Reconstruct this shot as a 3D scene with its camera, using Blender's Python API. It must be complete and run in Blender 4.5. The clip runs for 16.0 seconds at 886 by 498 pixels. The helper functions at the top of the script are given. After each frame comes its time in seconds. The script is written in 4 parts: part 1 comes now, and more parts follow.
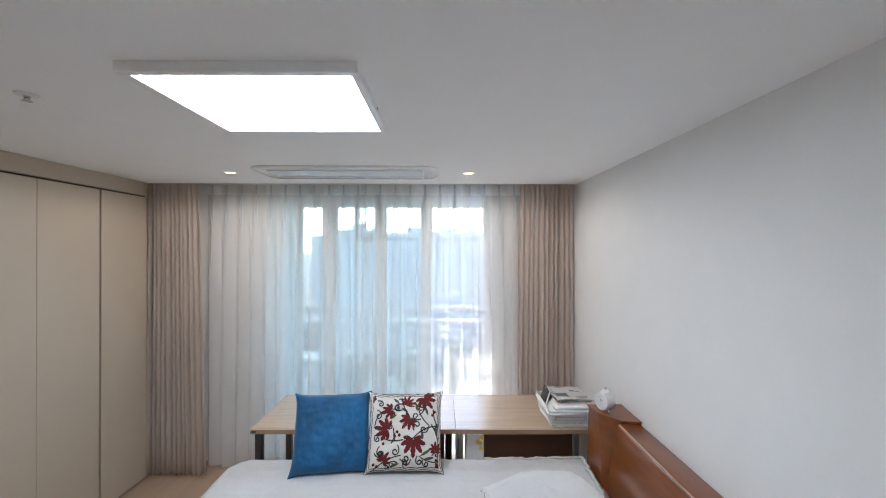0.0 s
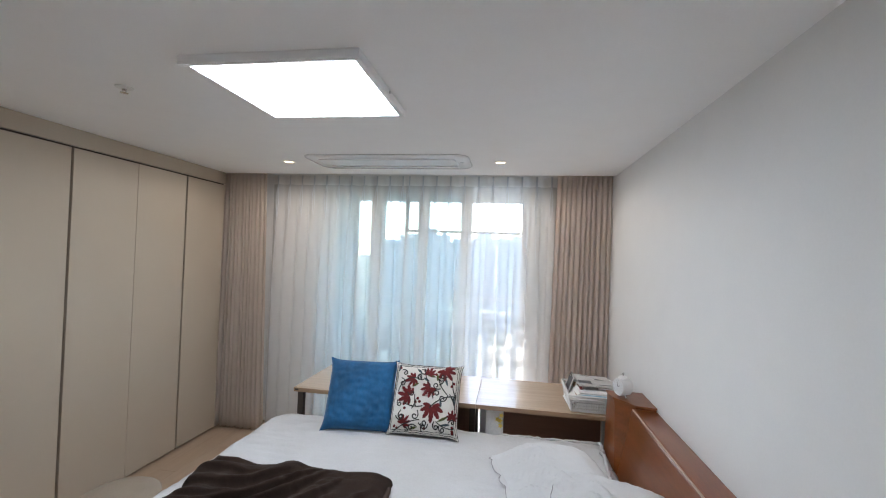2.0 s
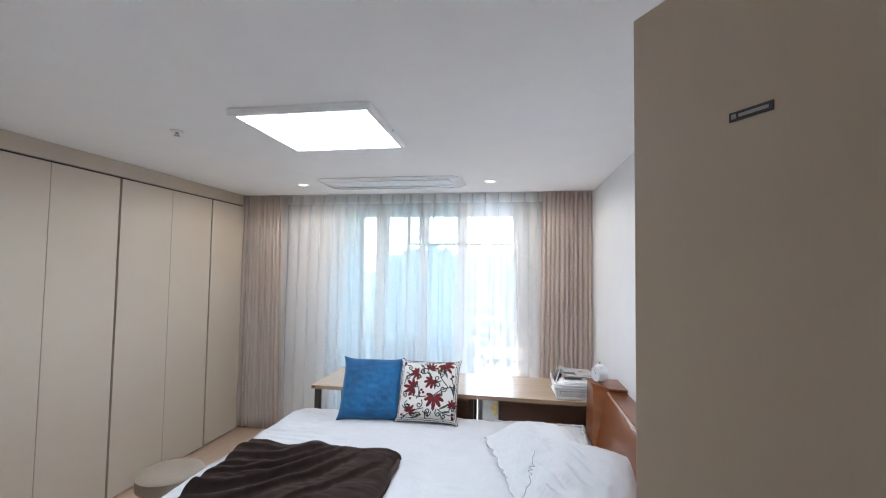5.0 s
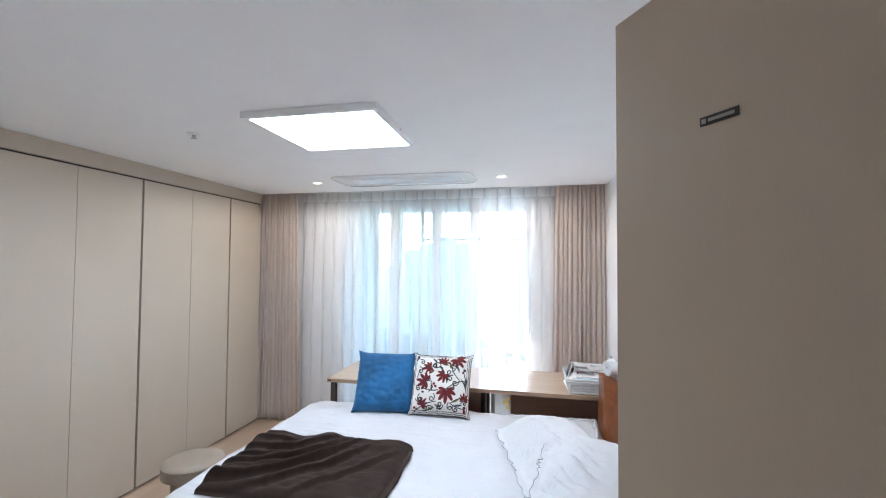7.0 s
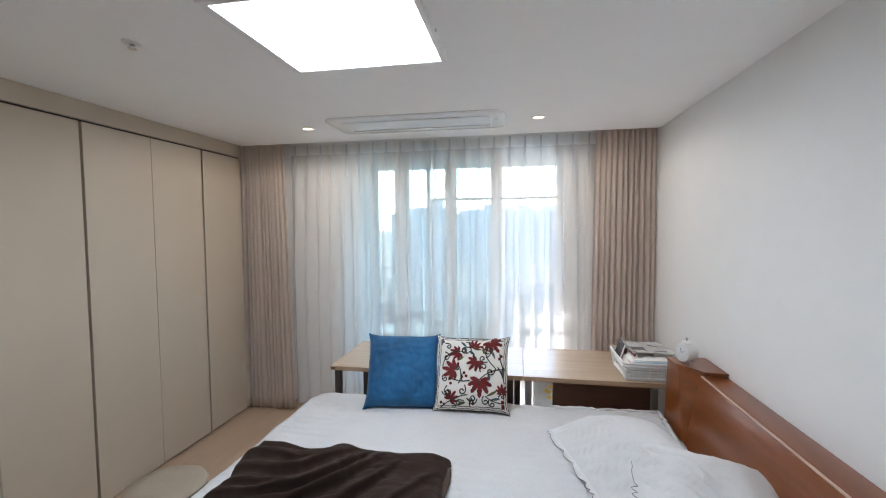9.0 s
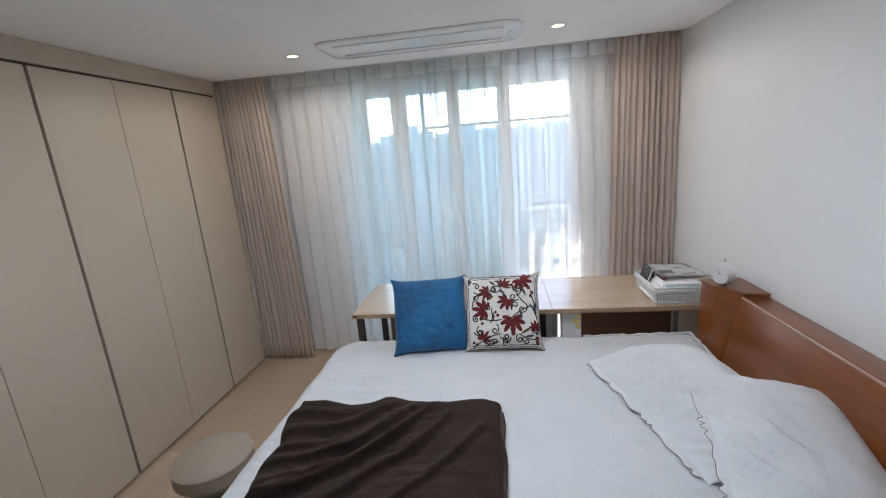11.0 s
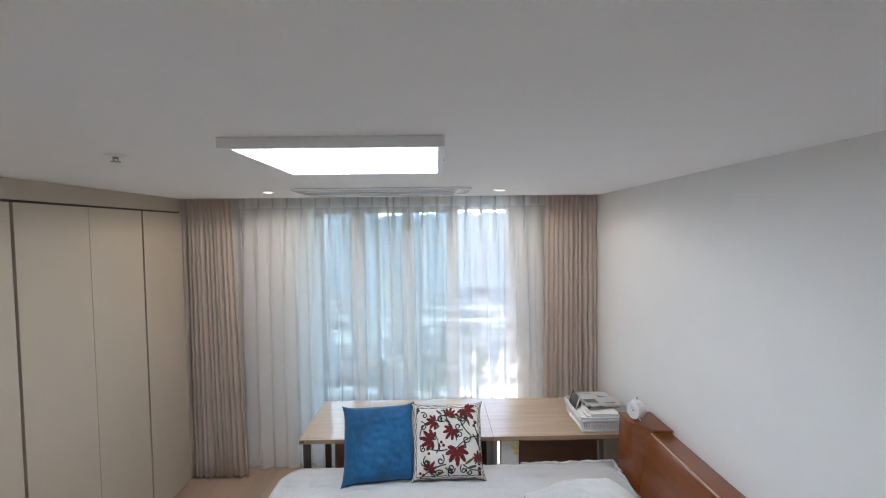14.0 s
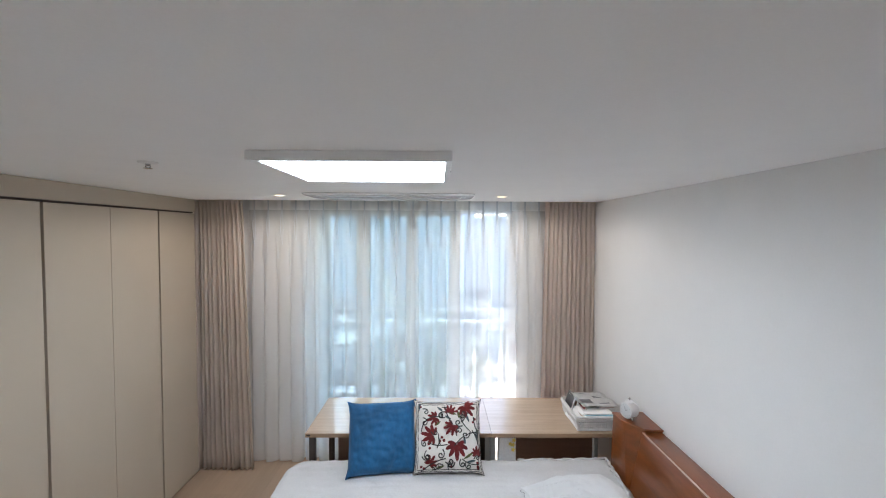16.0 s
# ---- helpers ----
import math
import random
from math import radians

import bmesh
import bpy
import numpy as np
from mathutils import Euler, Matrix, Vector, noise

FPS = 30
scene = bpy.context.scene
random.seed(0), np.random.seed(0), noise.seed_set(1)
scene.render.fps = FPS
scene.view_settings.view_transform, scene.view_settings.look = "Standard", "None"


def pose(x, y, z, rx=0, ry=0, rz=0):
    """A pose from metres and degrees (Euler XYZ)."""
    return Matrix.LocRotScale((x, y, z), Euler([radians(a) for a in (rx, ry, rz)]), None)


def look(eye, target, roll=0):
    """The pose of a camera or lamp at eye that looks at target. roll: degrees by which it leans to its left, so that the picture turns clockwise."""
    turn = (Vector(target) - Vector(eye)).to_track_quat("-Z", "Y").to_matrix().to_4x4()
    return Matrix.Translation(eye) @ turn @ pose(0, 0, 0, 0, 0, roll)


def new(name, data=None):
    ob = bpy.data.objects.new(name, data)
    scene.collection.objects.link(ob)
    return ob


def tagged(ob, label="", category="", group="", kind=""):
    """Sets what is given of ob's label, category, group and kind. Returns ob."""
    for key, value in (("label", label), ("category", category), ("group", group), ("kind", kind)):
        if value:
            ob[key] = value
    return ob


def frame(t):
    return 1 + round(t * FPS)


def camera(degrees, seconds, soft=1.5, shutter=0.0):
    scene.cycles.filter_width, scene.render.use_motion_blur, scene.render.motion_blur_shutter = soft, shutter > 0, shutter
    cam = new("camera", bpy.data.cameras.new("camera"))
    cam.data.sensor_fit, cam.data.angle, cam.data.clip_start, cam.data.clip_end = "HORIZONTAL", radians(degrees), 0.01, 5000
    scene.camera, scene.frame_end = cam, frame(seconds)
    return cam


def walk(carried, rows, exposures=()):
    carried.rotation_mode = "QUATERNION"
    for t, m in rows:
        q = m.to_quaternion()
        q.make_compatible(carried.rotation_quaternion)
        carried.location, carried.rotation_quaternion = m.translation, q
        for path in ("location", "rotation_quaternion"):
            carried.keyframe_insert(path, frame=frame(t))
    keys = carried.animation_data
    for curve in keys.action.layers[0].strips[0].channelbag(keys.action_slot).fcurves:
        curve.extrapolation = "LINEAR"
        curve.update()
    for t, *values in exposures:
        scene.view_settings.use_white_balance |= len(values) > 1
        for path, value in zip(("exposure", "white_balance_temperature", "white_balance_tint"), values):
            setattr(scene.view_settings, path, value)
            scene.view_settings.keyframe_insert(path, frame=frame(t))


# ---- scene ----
cam = camera(92.9, 16.0, soft=1.1)
PATH = [
    (0, (0.341, 0.16, 1.866), (0.353, 2.16, 1.866), 0.1),
    (0.5, (0.364, 0.193, 1.851), (0.367, 2.192, 1.792), -0.3),
    (1, (0.388, 0.297, 1.8), (0.349, 2.296, 1.751), 0.1),
    (1.5, (0.459, 0.276, 1.757), (0.214, 2.26, 1.765), 1.7),
    (1.7, (0.539, 0.166, 1.738), (0.17, 2.131, 1.75), 5.0),
    (2, (0.636, 0.009, 1.711), (0.318, 1.984, 1.735), 2.2),
    (2.5, (0.6716, -0.1321, 1.713), (0.3396, 1.8398, 1.742), 2.2),
    (3, (0.654, -0.202, 1.7), (0.321, 1.77, 1.704), 2.4),
    (3.5, (0.6451, -0.2149, 1.702), (0.4279, 1.7737, 1.689), 3.5),
    (4, (0.6621, -0.2533, 1.683), (0.4523, 1.7355, 1.727), 0.8),
    (4.5, (0.6941, -0.3417, 1.68), (0.4339, 1.6393, 1.762), 1.0),
    (4.7, (0.7103, -0.3594, 1.669), (0.4109, 1.6158, 1.76), 1.1),
    (6.8, (0.814, -0.4754, 1.668), (0.4242, 1.4848, 1.742), 0.3),
    (7, (0.7869, -0.4056, 1.679), (0.3767, 1.5516, 1.743), 0.4),
    (7.5, (0.7098, -0.1849, 1.691), (0.3193, 1.7738, 1.791), 0.6),
    (8, (0.6688, 0.0017, 1.693), (0.3868, 1.9791, 1.792), 0.9),
    (8.5, (0.574, 0.126, 1.694), (0.368, 2.115, 1.755), 0.2),
    (9, (0.404, 0.169, 1.67), (0.054, 2.135, 1.562), -0.4),
    (9.2, (0.344, 0.185, 1.648), (-0.123, 2.122, 1.473), -1.9),
    (11.3, (0.052, 0.335, 1.771), (-0.204, 2.265, 1.313), -4.8),
    (11.5, (-0.008, 0.349, 1.812), (-0.265, 2.288, 1.398), -5.0),
    (12, (-0.034, 0.371, 2.05), (-0.08, 2.351, 1.766), -2.7),
    (12.5, (0.044, 0.298, 2.12), (0.039, 2.294, 1.995), -0.5),
    (13, (0.106, 0.225, 2.126), (0.125, 2.224, 2.071), -0.3),
    (13.5, (0.089, 0.103, 2.115), (0.12, 2.102, 2.073), -0.5),
    (14, (0.078, 0.061, 2.107), (0.105, 2.059, 2.022), -0.7),
    (14.5, (0.078, 0.078, 2.086), (0.139, 2.073, 1.965), -0.3),
    (15, (0.057, 0.028, 2.104), (0.142, 2.023, 1.995), 0.1),
    (15.5, (0.052, -0.03, 2.111), (0.093, 1.968, 2.018), 0.3),
    (16, (0.059, -0.063, 2.127), (0.081, 1.935, 2.049), 0.3),
]
EXPOSURE = [(0.0, 3.77, 6130, 10), (1.5, 3.68, 6180, 10), (3.0, 3.81, 6330, 10), (4.7, 4.08, 5980, 10), (6.8, 4.4, 5830, 10), (7.5, 4.25, 5780, 10),
            (8.5, 3.91, 6080, 10), (9.2, 3.76, 6280, 10), (11.3, 3.64, 6080, 10), (12.5, 3.6, 6130, 10), (16.0, 3.85, 6180, 10)]
walk(cam, [(t, look(eye, target, roll)) for t, eye, target, roll in PATH], EXPOSURE)

# ---- light ----
SUN_AZ, SUN_EL = radians(27), radians(40)            # from ahead and to the left of the window wall
world = bpy.data.worlds.new("sky")
scene.world = world
world.use_nodes = True
sky = world.node_tree.nodes.new("ShaderNodeTexSky")
sky.sky_type, sky.sun_disc = "NISHITA", False
sky.sun_elevation, sky.sun_rotation = SUN_EL, -SUN_AZ
sky.dust_density, sky.air_density, sky.ozone_density = 1.0, 1.0, 2.2
world.node_tree.links.new(sky.outputs[0], world.node_tree.nodes["Background"].inputs[0])
world.node_tree.nodes["Background"].inputs[1].default_value = 0.08
sun = new("sun", bpy.data.lights.new("sun", "SUN"))
sun.data.energy, sun.data.angle, sun.data.color = 0.9, radians(0.5), (1.0, 0.94, 0.85)
sun.matrix_world = look((0, 0, 0), (math.sin(SUN_AZ) * math.cos(SUN_EL), -math.cos(SUN_AZ) * math.cos(SUN_EL), -math.sin(SUN_EL)))
PANEL_GLOW, SPOT_GLOW, SPOT_WATTS = 1.5, 0.4, 1.35
scene.cycles.diffuse_bounces, scene.cycles.max_bounces = 8, 14


# ---- materials ----
def material(name, base, rough=0.5, metal=0.0, vary=0.08, scale=6.0, fine=0.03, fine_scale=120.0, bump=0.1, bump_scale=200.0,
             stretch=(1, 1, 1), sheen=0.0, coat=0.0, by_piece=0.0, glow=None):
    """A surface with broad and fine variation of colour, relief and a little change of gloss."""
    m = bpy.data.materials.new(name)
    m.use_nodes = True
    nt = m.node_tree
    nodes, link = nt.nodes, nt.links.new
    b = nodes["Principled BSDF"]
    b.inputs["Roughness"].default_value, b.inputs["Metallic"].default_value = rough, metal
    if sheen:
        b.inputs["Sheen Weight"].default_value = sheen
        b.inputs["Sheen Roughness"].default_value = 0.4
    if coat:
        b.inputs["Coat Weight"].default_value, b.inputs["Coat Roughness"].default_value = coat, 0.12
    co, mp = nodes.new("ShaderNodeTexCoord"), nodes.new("ShaderNodeMapping")
    link(co.outputs["Object"], mp.inputs["Vector"])
    mp.inputs["Scale"].default_value = stretch

    def noise_tex(s, detail):
        n = nodes.new("ShaderNodeTexNoise")
        n.inputs["Scale"].default_value, n.inputs["Detail"].default_value = s, detail
        link(mp.outputs[0], n.inputs["Vector"])
        return n
    broad, small = noise_tex(scale, 3), noise_tex(fine_scale, 2)

    def span(src, amount):
        r = nodes.new("ShaderNodeMapRange")
        r.inputs["From Min"].default_value, r.inputs["From Max"].default_value = 0.25, 0.75
        r.inputs["To Min"].default_value, r.inputs["To Max"].default_value = 1 - amount, 1 + amount
        link(src, r.inputs["Value"])
        return r.outputs[0]

    def times(a, c):
        x = nodes.new("ShaderNodeMath")
        x.operation = "MULTIPLY"
        link(a, x.inputs[0]), link(c, x.inputs[1])
        return x.outputs[0]
    value = times(span(broad.outputs[0], vary), span(small.outputs[0], fine))
    if by_piece:
        info = nodes.new("ShaderNodeObjectInfo")
        r = nodes.new("ShaderNodeMapRange")
        r.inputs["To Min"].default_value, r.inputs["To Max"].default_value = 1 - by_piece, 1 + by_piece
        link(info.outputs["Random"], r.inputs["Value"])
        value = times(value, r.outputs[0])
    hsv = nodes.new("ShaderNodeHueSaturation")
    hsv.inputs["Color"].default_value = (*base, 1)
    link(value, hsv.inputs["Value"])
    link(hsv.outputs[0], b.inputs["Base Color"])
    if bump:
        bn, bt = nodes.new("ShaderNodeBump"), noise_tex(bump_scale, 3)
        bn.inputs["Strength"].default_value, bn.inputs["Distance"].default_value = bump, 0.004
        link(bt.outputs[0], bn.inputs["Height"])
        link(bn.outputs[0], b.inputs["Normal"])
    if glow:
        b.inputs["Emission Color"].default_value = (*glow[0], 1)
        b.inputs["Emission Strength"].default_value = glow[1]
    return m


def cloth_sheer(name, tint, through_share, weave, front=0.36):
    """A thin woven voile: part open, part scattering light through."""
    m = bpy.data.materials.new(name)
    m.use_nodes = True
    nodes, link = m.node_tree.nodes, m.node_tree.links.new
    nodes.remove(nodes["Principled BSDF"])
    out = nodes["Material Output"]
    clear, glow, face = nodes.new("ShaderNodeBsdfTransparent"), nodes.new("ShaderNodeBsdfTranslucent"), nodes.new("ShaderNodeBsdfDiffuse")
    glow.inputs[0].default_value = face.inputs[0].default_value = (*tint, 1)
    body, mix = nodes.new("ShaderNodeMixShader"), nodes.new("ShaderNodeMixShader")
    body.inputs[0].default_value = front
    link(glow.outputs[0], body.inputs[1]), link(face.outputs[0], body.inputs[2])
    co, n, r = nodes.new("ShaderNodeTexCoord"), nodes.new("ShaderNodeTexNoise"), nodes.new("ShaderNodeMapRange")
    n.inputs["Scale"].default_value, n.inputs["Detail"].default_value = 9.0, 4
    link(co.outputs["Object"], n.inputs["Vector"])
    r.inputs["From Min"].default_value, r.inputs["From Max"].default_value = 0.3, 0.7
    r.inputs["To Min"].default_value, r.inputs["To Max"].default_value = 1 - through_share - weave, 1 - through_share + weave
    link(n.outputs[0], r.inputs["Value"])
    link(r.outputs[0], mix.inputs[0])
    link(clear.outputs[0], mix.inputs[1]), link(body.outputs[0], mix.inputs[2])
    link(mix.outputs[0], out.inputs["Surface"])
    return m


def glass(name, tint, rough=0.0):
    m = bpy.data.materials.new(name)
    m.use_nodes = True
    nodes, link = m.node_tree.nodes, m.node_tree.links.new
    nodes.remove(nodes["Principled BSDF"])
    clear, shine, mix, fr = (nodes.new("ShaderNodeBsdfTransparent"), nodes.new("ShaderNodeBsdfGlossy"), nodes.new("ShaderNodeMixShader"),
                             nodes.new("ShaderNodeFresnel"))
    clear.inputs[0].default_value = (*tint, 1)
    shine.inputs["Roughness"].default_value = rough
    fr.inputs[0].default_value = 1.45
    link(fr.outputs[0], mix.inputs[0])
    link(clear.outputs[0], mix.inputs[1]), link(shine.outputs[0], mix.inputs[2])
    link(mix.outputs[0], nodes["Material Output"].inputs["Surface"])
    return m


M_WALL = material("wallpaper white", (0.80, 0.80, 0.795), 0.85, vary=0.012, fine=0.01, bump=0.06, bump_scale=260)
M_CEIL = material("ceiling paper", (0.93, 0.93, 0.93), 0.9, vary=0.012, fine=0.01, bump=0.04, bump_scale=240)
M_PLANK = material("pale oak laminate", (0.49, 0.36, 0.255), 0.38, vary=0.05, scale=3, fine=0.025, fine_scale=40, bump=0.05, stretch=(9, 0.7, 1), by_piece=0.06)
M_JOINT = material("floor bed", (0.22, 0.16, 0.11), 0.8)
M_WARD = material("beige laminate", (0.50, 0.428, 0.338), 0.42, vary=0.025, scale=2, fine=0.02, fine_scale=300, bump=0.03, bump_scale=400)
M_GAP = material("dark recess", (0.07, 0.055, 0.045), 0.7)
M_DOOR = material("taupe door film", (0.54, 0.445, 0.335), 0.45, vary=0.02, scale=2, fine=0.012, fine_scale=60, bump=0.03, stretch=(6, 6, 0.6))
M_DRAPE = material("taupe drape cloth", (0.80, 0.715, 0.645), 0.9, vary=0.03, scale=5, fine=0.05, fine_scale=500, bump=0.15, bump_scale=900, sheen=0.2)
M_SHEER = cloth_sheer("white voile", (0.98, 0.972, 0.958), 0.44, 0.006, 0.64)
M_BAND = cloth_sheer("voile heading tape", (0.88, 0.87, 0.85), 0.10, 0.01)
# grey for white cloth: the shade of gathered layers is put in the colour
M_FOLDSHADE = cloth_sheer("gathered voile edge in shade grey", (0.60, 0.62, 0.64), 0.01, 0.01, 0.95)
M_PVC = material("white window frame", (0.84, 0.85, 0.85), 0.35, vary=0.02, fine=0.01, bump=0.02)
M_PANE = glass("window glass", (0.79, 0.89, 0.895))
M_WHITE = material("white enamel", (0.80, 0.80, 0.79), 0.3, vary=0.02, fine=0.01, bump=0.02)
M_GREYP = material("grey plastic", (0.46, 0.47, 0.48), 0.4, vary=0.04)
M_PANEL = material("lamp diffuser", (0.9, 0.9, 0.9), 0.5, vary=0.0, fine=0.0, bump=0.0, glow=((0.90, 0.98, 1.07), PANEL_GLOW))
M_SPOT = material("spot lens", (0.9, 0.88, 0.85), 0.4, vary=0.0, fine=0.0, bump=0.0, glow=((1.0, 0.72, 0.42), SPOT_GLOW))
M_ACSHELL = material("glossy white plastic", (0.80, 0.80, 0.80), 0.12, vary=0.01, fine=0.0, bump=0.0)
M_GROOVE = material("pale grey plastic", (0.62, 0.63, 0.64), 0.4, vary=0.02)
M_RIM = material("bright white enamel", (0.88, 0.88, 0.88), 0.35, vary=0.01, fine=0.005, bump=0.0)
M_CHROME = material("brushed chrome", (0.62, 0.62, 0.62), 0.25, metal=1.0, vary=0.04)
M_ALU = material("grey aluminium", (0.55, 0.57, 0.58), 0.4, metal=0.6, vary=0.05)
M_QUILT = material("white quilted cotton", (0.58, 0.578, 0.582), 0.92, vary=0.03, scale=5, fine=0.04, fine_scale=120, bump=0.7, bump_scale=55, sheen=0.15)
M_LINEN = material("white pillow cotton", (0.64, 0.638, 0.64), 0.92, vary=0.02, scale=5, fine=0.03, fine_scale=400, bump=0.8, bump_scale=26, sheen=0.1)
M_THREAD = material("dark hem thread", (0.05, 0.045, 0.05), 0.8)
M_BLANKET = material("brown plush", (0.056, 0.034, 0.025), 0.95, vary=0.18, scale=9, fine=0.2, fine_scale=180, bump=0.3, bump_scale=260, sheen=0.0)
M_BLUE = material("blue velvet", (0.006, 0.088, 0.215), 0.75, vary=0.42, scale=6, fine=0.12, fine_scale=60, bump=0.3, bump_scale=220, sheen=0.2, stretch=(1, 1, 0.6))
M_CANVAS = material("ivory embroidered cotton", (0.74, 0.71, 0.66), 0.9, vary=0.03, fine=0.06, fine_scale=400, bump=0.4, bump_scale=600)
M_RED = material("dark red wool stitching", (0.135, 0.009, 0.010), 0.85, vary=0.2, scale=40, fine=0.2, fine_scale=300, bump=0.6, bump_scale=400)
M_VINE = material("dark green stitching", (0.025, 0.026, 0.024), 0.85, bump=0.4)
M_GREEN = material("olive stitching", (0.09, 0.10, 0.03), 0.85, bump=0.4)
M_TEAL = material("slate stitching", (0.06, 0.09, 0.10), 0.85, bump=0.4)
M_WOOD = material("reddish stained wood", (0.205, 0.058, 0.013), 0.30, vary=0.22, scale=5, fine=0.12, fine_scale=50, bump=0.05, stretch=(3, 0.5, 6), coat=0.3)
M_WOODEDGE = material("highlit wood edge", (0.50, 0.36, 0.28), 0.4, vary=0.15, fine=0.1)
M_DESK = material("light oak desktop", (0.52, 0.39, 0.28), 0.22, vary=0.10, scale=4, fine=0.07, fine_scale=45, bump=0.04, stretch=(0.6, 9, 4), coat=0.35)
M_DESKEDGE = material("oak edge band", (0.33, 0.215, 0.13), 0.4, vary=0.10, scale=4, fine=0.07, fine_scale=45, stretch=(0.6, 9, 9))
M_DARKMETAL = material("dark brown metal", (0.055, 0.042, 0.036), 0.45, vary=0.08)
M_MODESTY = material("dark walnut panel", (0.26, 0.165, 0.13), 0.45, vary=0.12, scale=5, fine=0.08, stretch=(0.5, 4, 6))
M_LIGHTMETAL = material("pale grey metal", (0.52, 0.55, 0.56), 0.4, metal=0.2, vary=0.04)
M_POUF = material("taupe leatherette", (0.30, 0.245, 0.19), 0.55, vary=0.06, scale=8, fine=0.05, bump=0.25, bump_scale=300)
M_BASKET = material("white plastic", (0.76, 0.76, 0.74), 0.4, vary=0.03, bump=0.03)
M_PAPER = material("printed paper", (0.86, 0.85, 0.83), 0.7, vary=0.05, scale=30, fine=0.08, fine_scale=140)
M_INK = material("grey print", (0.30, 0.30, 0.31), 0.7, vary=0.2, scale=40)
M_BOOKBLUE = material("blue cover", (0.18, 0.46, 0.64), 0.45, vary=0.06)
M_BOOKRED = material("dark red cover", (0.26, 0.03, 0.035), 0.45, vary=0.08)
M_BOOKDARK = material("dark cover", (0.05, 0.045, 0.045), 0.45, vary=0.2, scale=30)
M_BOOKTAN = material("tan cover", (0.34, 0.20, 0.11), 0.5, vary=0.1)
M_DIAL = material("clock dial", (0.72, 0.74, 0.74), 0.4, vary=0.02, bump=0.0)
M_YELLOW = material("yellow print", (0.95, 0.74, 0.16), 0.6, vary=0.1)
M_MUSTARD = material("mustard cloth", (0.42, 0.28, 0.09), 0.85, vary=0.1)
M_STICKER = material("dark metal label", (0.07, 0.065, 0.06), 0.35, metal=0.5, vary=0.1)
M_STICKTXT = material("label lettering", (0.38, 0.36, 0.34), 0.4, metal=0.4, vary=0.1)
M_CONCRETE = material("balcony render", (0.62, 0.62, 0.60), 0.85, vary=0.06, scale=3, fine=0.05, bump=0.3)
M_TILE = material("balcony tile", (0.60, 0.58, 0.55), 0.5, vary=0.08, scale=4)
M_LEAF = material("plant leaf", (0.05, 0.11, 0.04), 0.45, vary=0.3, scale=20, fine=0.1)
M_TERRA = material("terracotta", (0.36, 0.15, 0.08), 0.8, vary=0.15, scale=12)
M_TOWER = material("painted apartment concrete", (0.58, 0.59, 0.59), 0.8, vary=0.06, scale=0.05, fine=0.04, fine_scale=1.0, bump=0.0, by_piece=0.10)
M_TOWERGLASS = material("far window glass", (0.22, 0.25, 0.27), 0.2, vary=0.25, scale=0.4, fine=0.2, fine_scale=0.9, bump=0.0)
M_HOUSE = material("house render", (0.34, 0.335, 0.32), 0.85, vary=0.1, scale=0.2, fine=0.05, fine_scale=1.0, bump=0.0, by_piece=0.25)
M_ROOF = material("flat roof paint", (0.15, 0.18, 0.17), 0.8, vary=0.2, scale=0.3, bump=0.0, by_piece=0.25)
M_GROUND = material("city ground", (0.12, 0.13, 0.11), 0.9, vary=0.35, scale=0.03, fine=0.3, fine_scale=0.4, bump=0.0)


# ---- mesh helpers ----
def box_bm(bm, x0, x1, y0, y1, z0, z1, bevel=0.0, seg=2):
    vs = [bm.verts.new((x, y, z)) for x in (x0, x1) for y in (y0, y1) for z in (z0, z1)]
    fs = [bm.faces.new([vs[i] for i in q]) for q in ((0, 1, 3, 2), (4, 6, 7, 5), (0, 4, 5, 1), (2, 3, 7, 6), (0, 2, 6, 4), (1, 5, 7, 3))]
    if bevel:
        es = list({e for f in fs for e in f.edges})
        bmesh.ops.bevel(bm, geom=es, offset=bevel, segments=seg, profile=0.5, affect="EDGES")
    return bm


def box(x0, x1, y0, y1, z0, z1, bevel=0.0, seg=2):
    return box_bm(bmesh.new(), x0, x1, y0, y1, z0, z1, bevel, seg)


def tube_bm(bm, points, radius, sides=8, closed=False):
    """A round bar along the points."""
    pts = [Vector(p) for p in points]
    rings = []
    for i, p in enumerate(pts):
        a = pts[i - 1] if i or closed else p
        c = pts[(i + 1) % len(pts)] if i + 1 < len(pts) or closed else p
        d = (c - a).normalized()
        side = d.orthogonal().normalized() if not rings else (last - d * last.dot(d)).normalized()
        last = side
        up = d.cross(side)
        r = radius[i] if isinstance(radius, (list, tuple)) else radius
        rings.append([bm.verts.new(p + (side * math.cos(k * math.tau / sides) + up * math.sin(k * math.tau / sides)) * r) for k in range(sides)])
    n = len(rings)
    for i in range(n if closed else n - 1):
        for k in range(sides):
            bm.faces.new((rings[i][k], rings[i][(k + 1) % sides], rings[(i + 1) % n][(k + 1) % sides], rings[(i + 1) % n][k]))
    if not closed:
        bm.faces.new(rings[0][::-1]), bm.faces.new(rings[-1])
    return bm


def tube(points, radius, sides=8, closed=False):
    return tube_bm(bmesh.new(), points, radius, sides, closed)


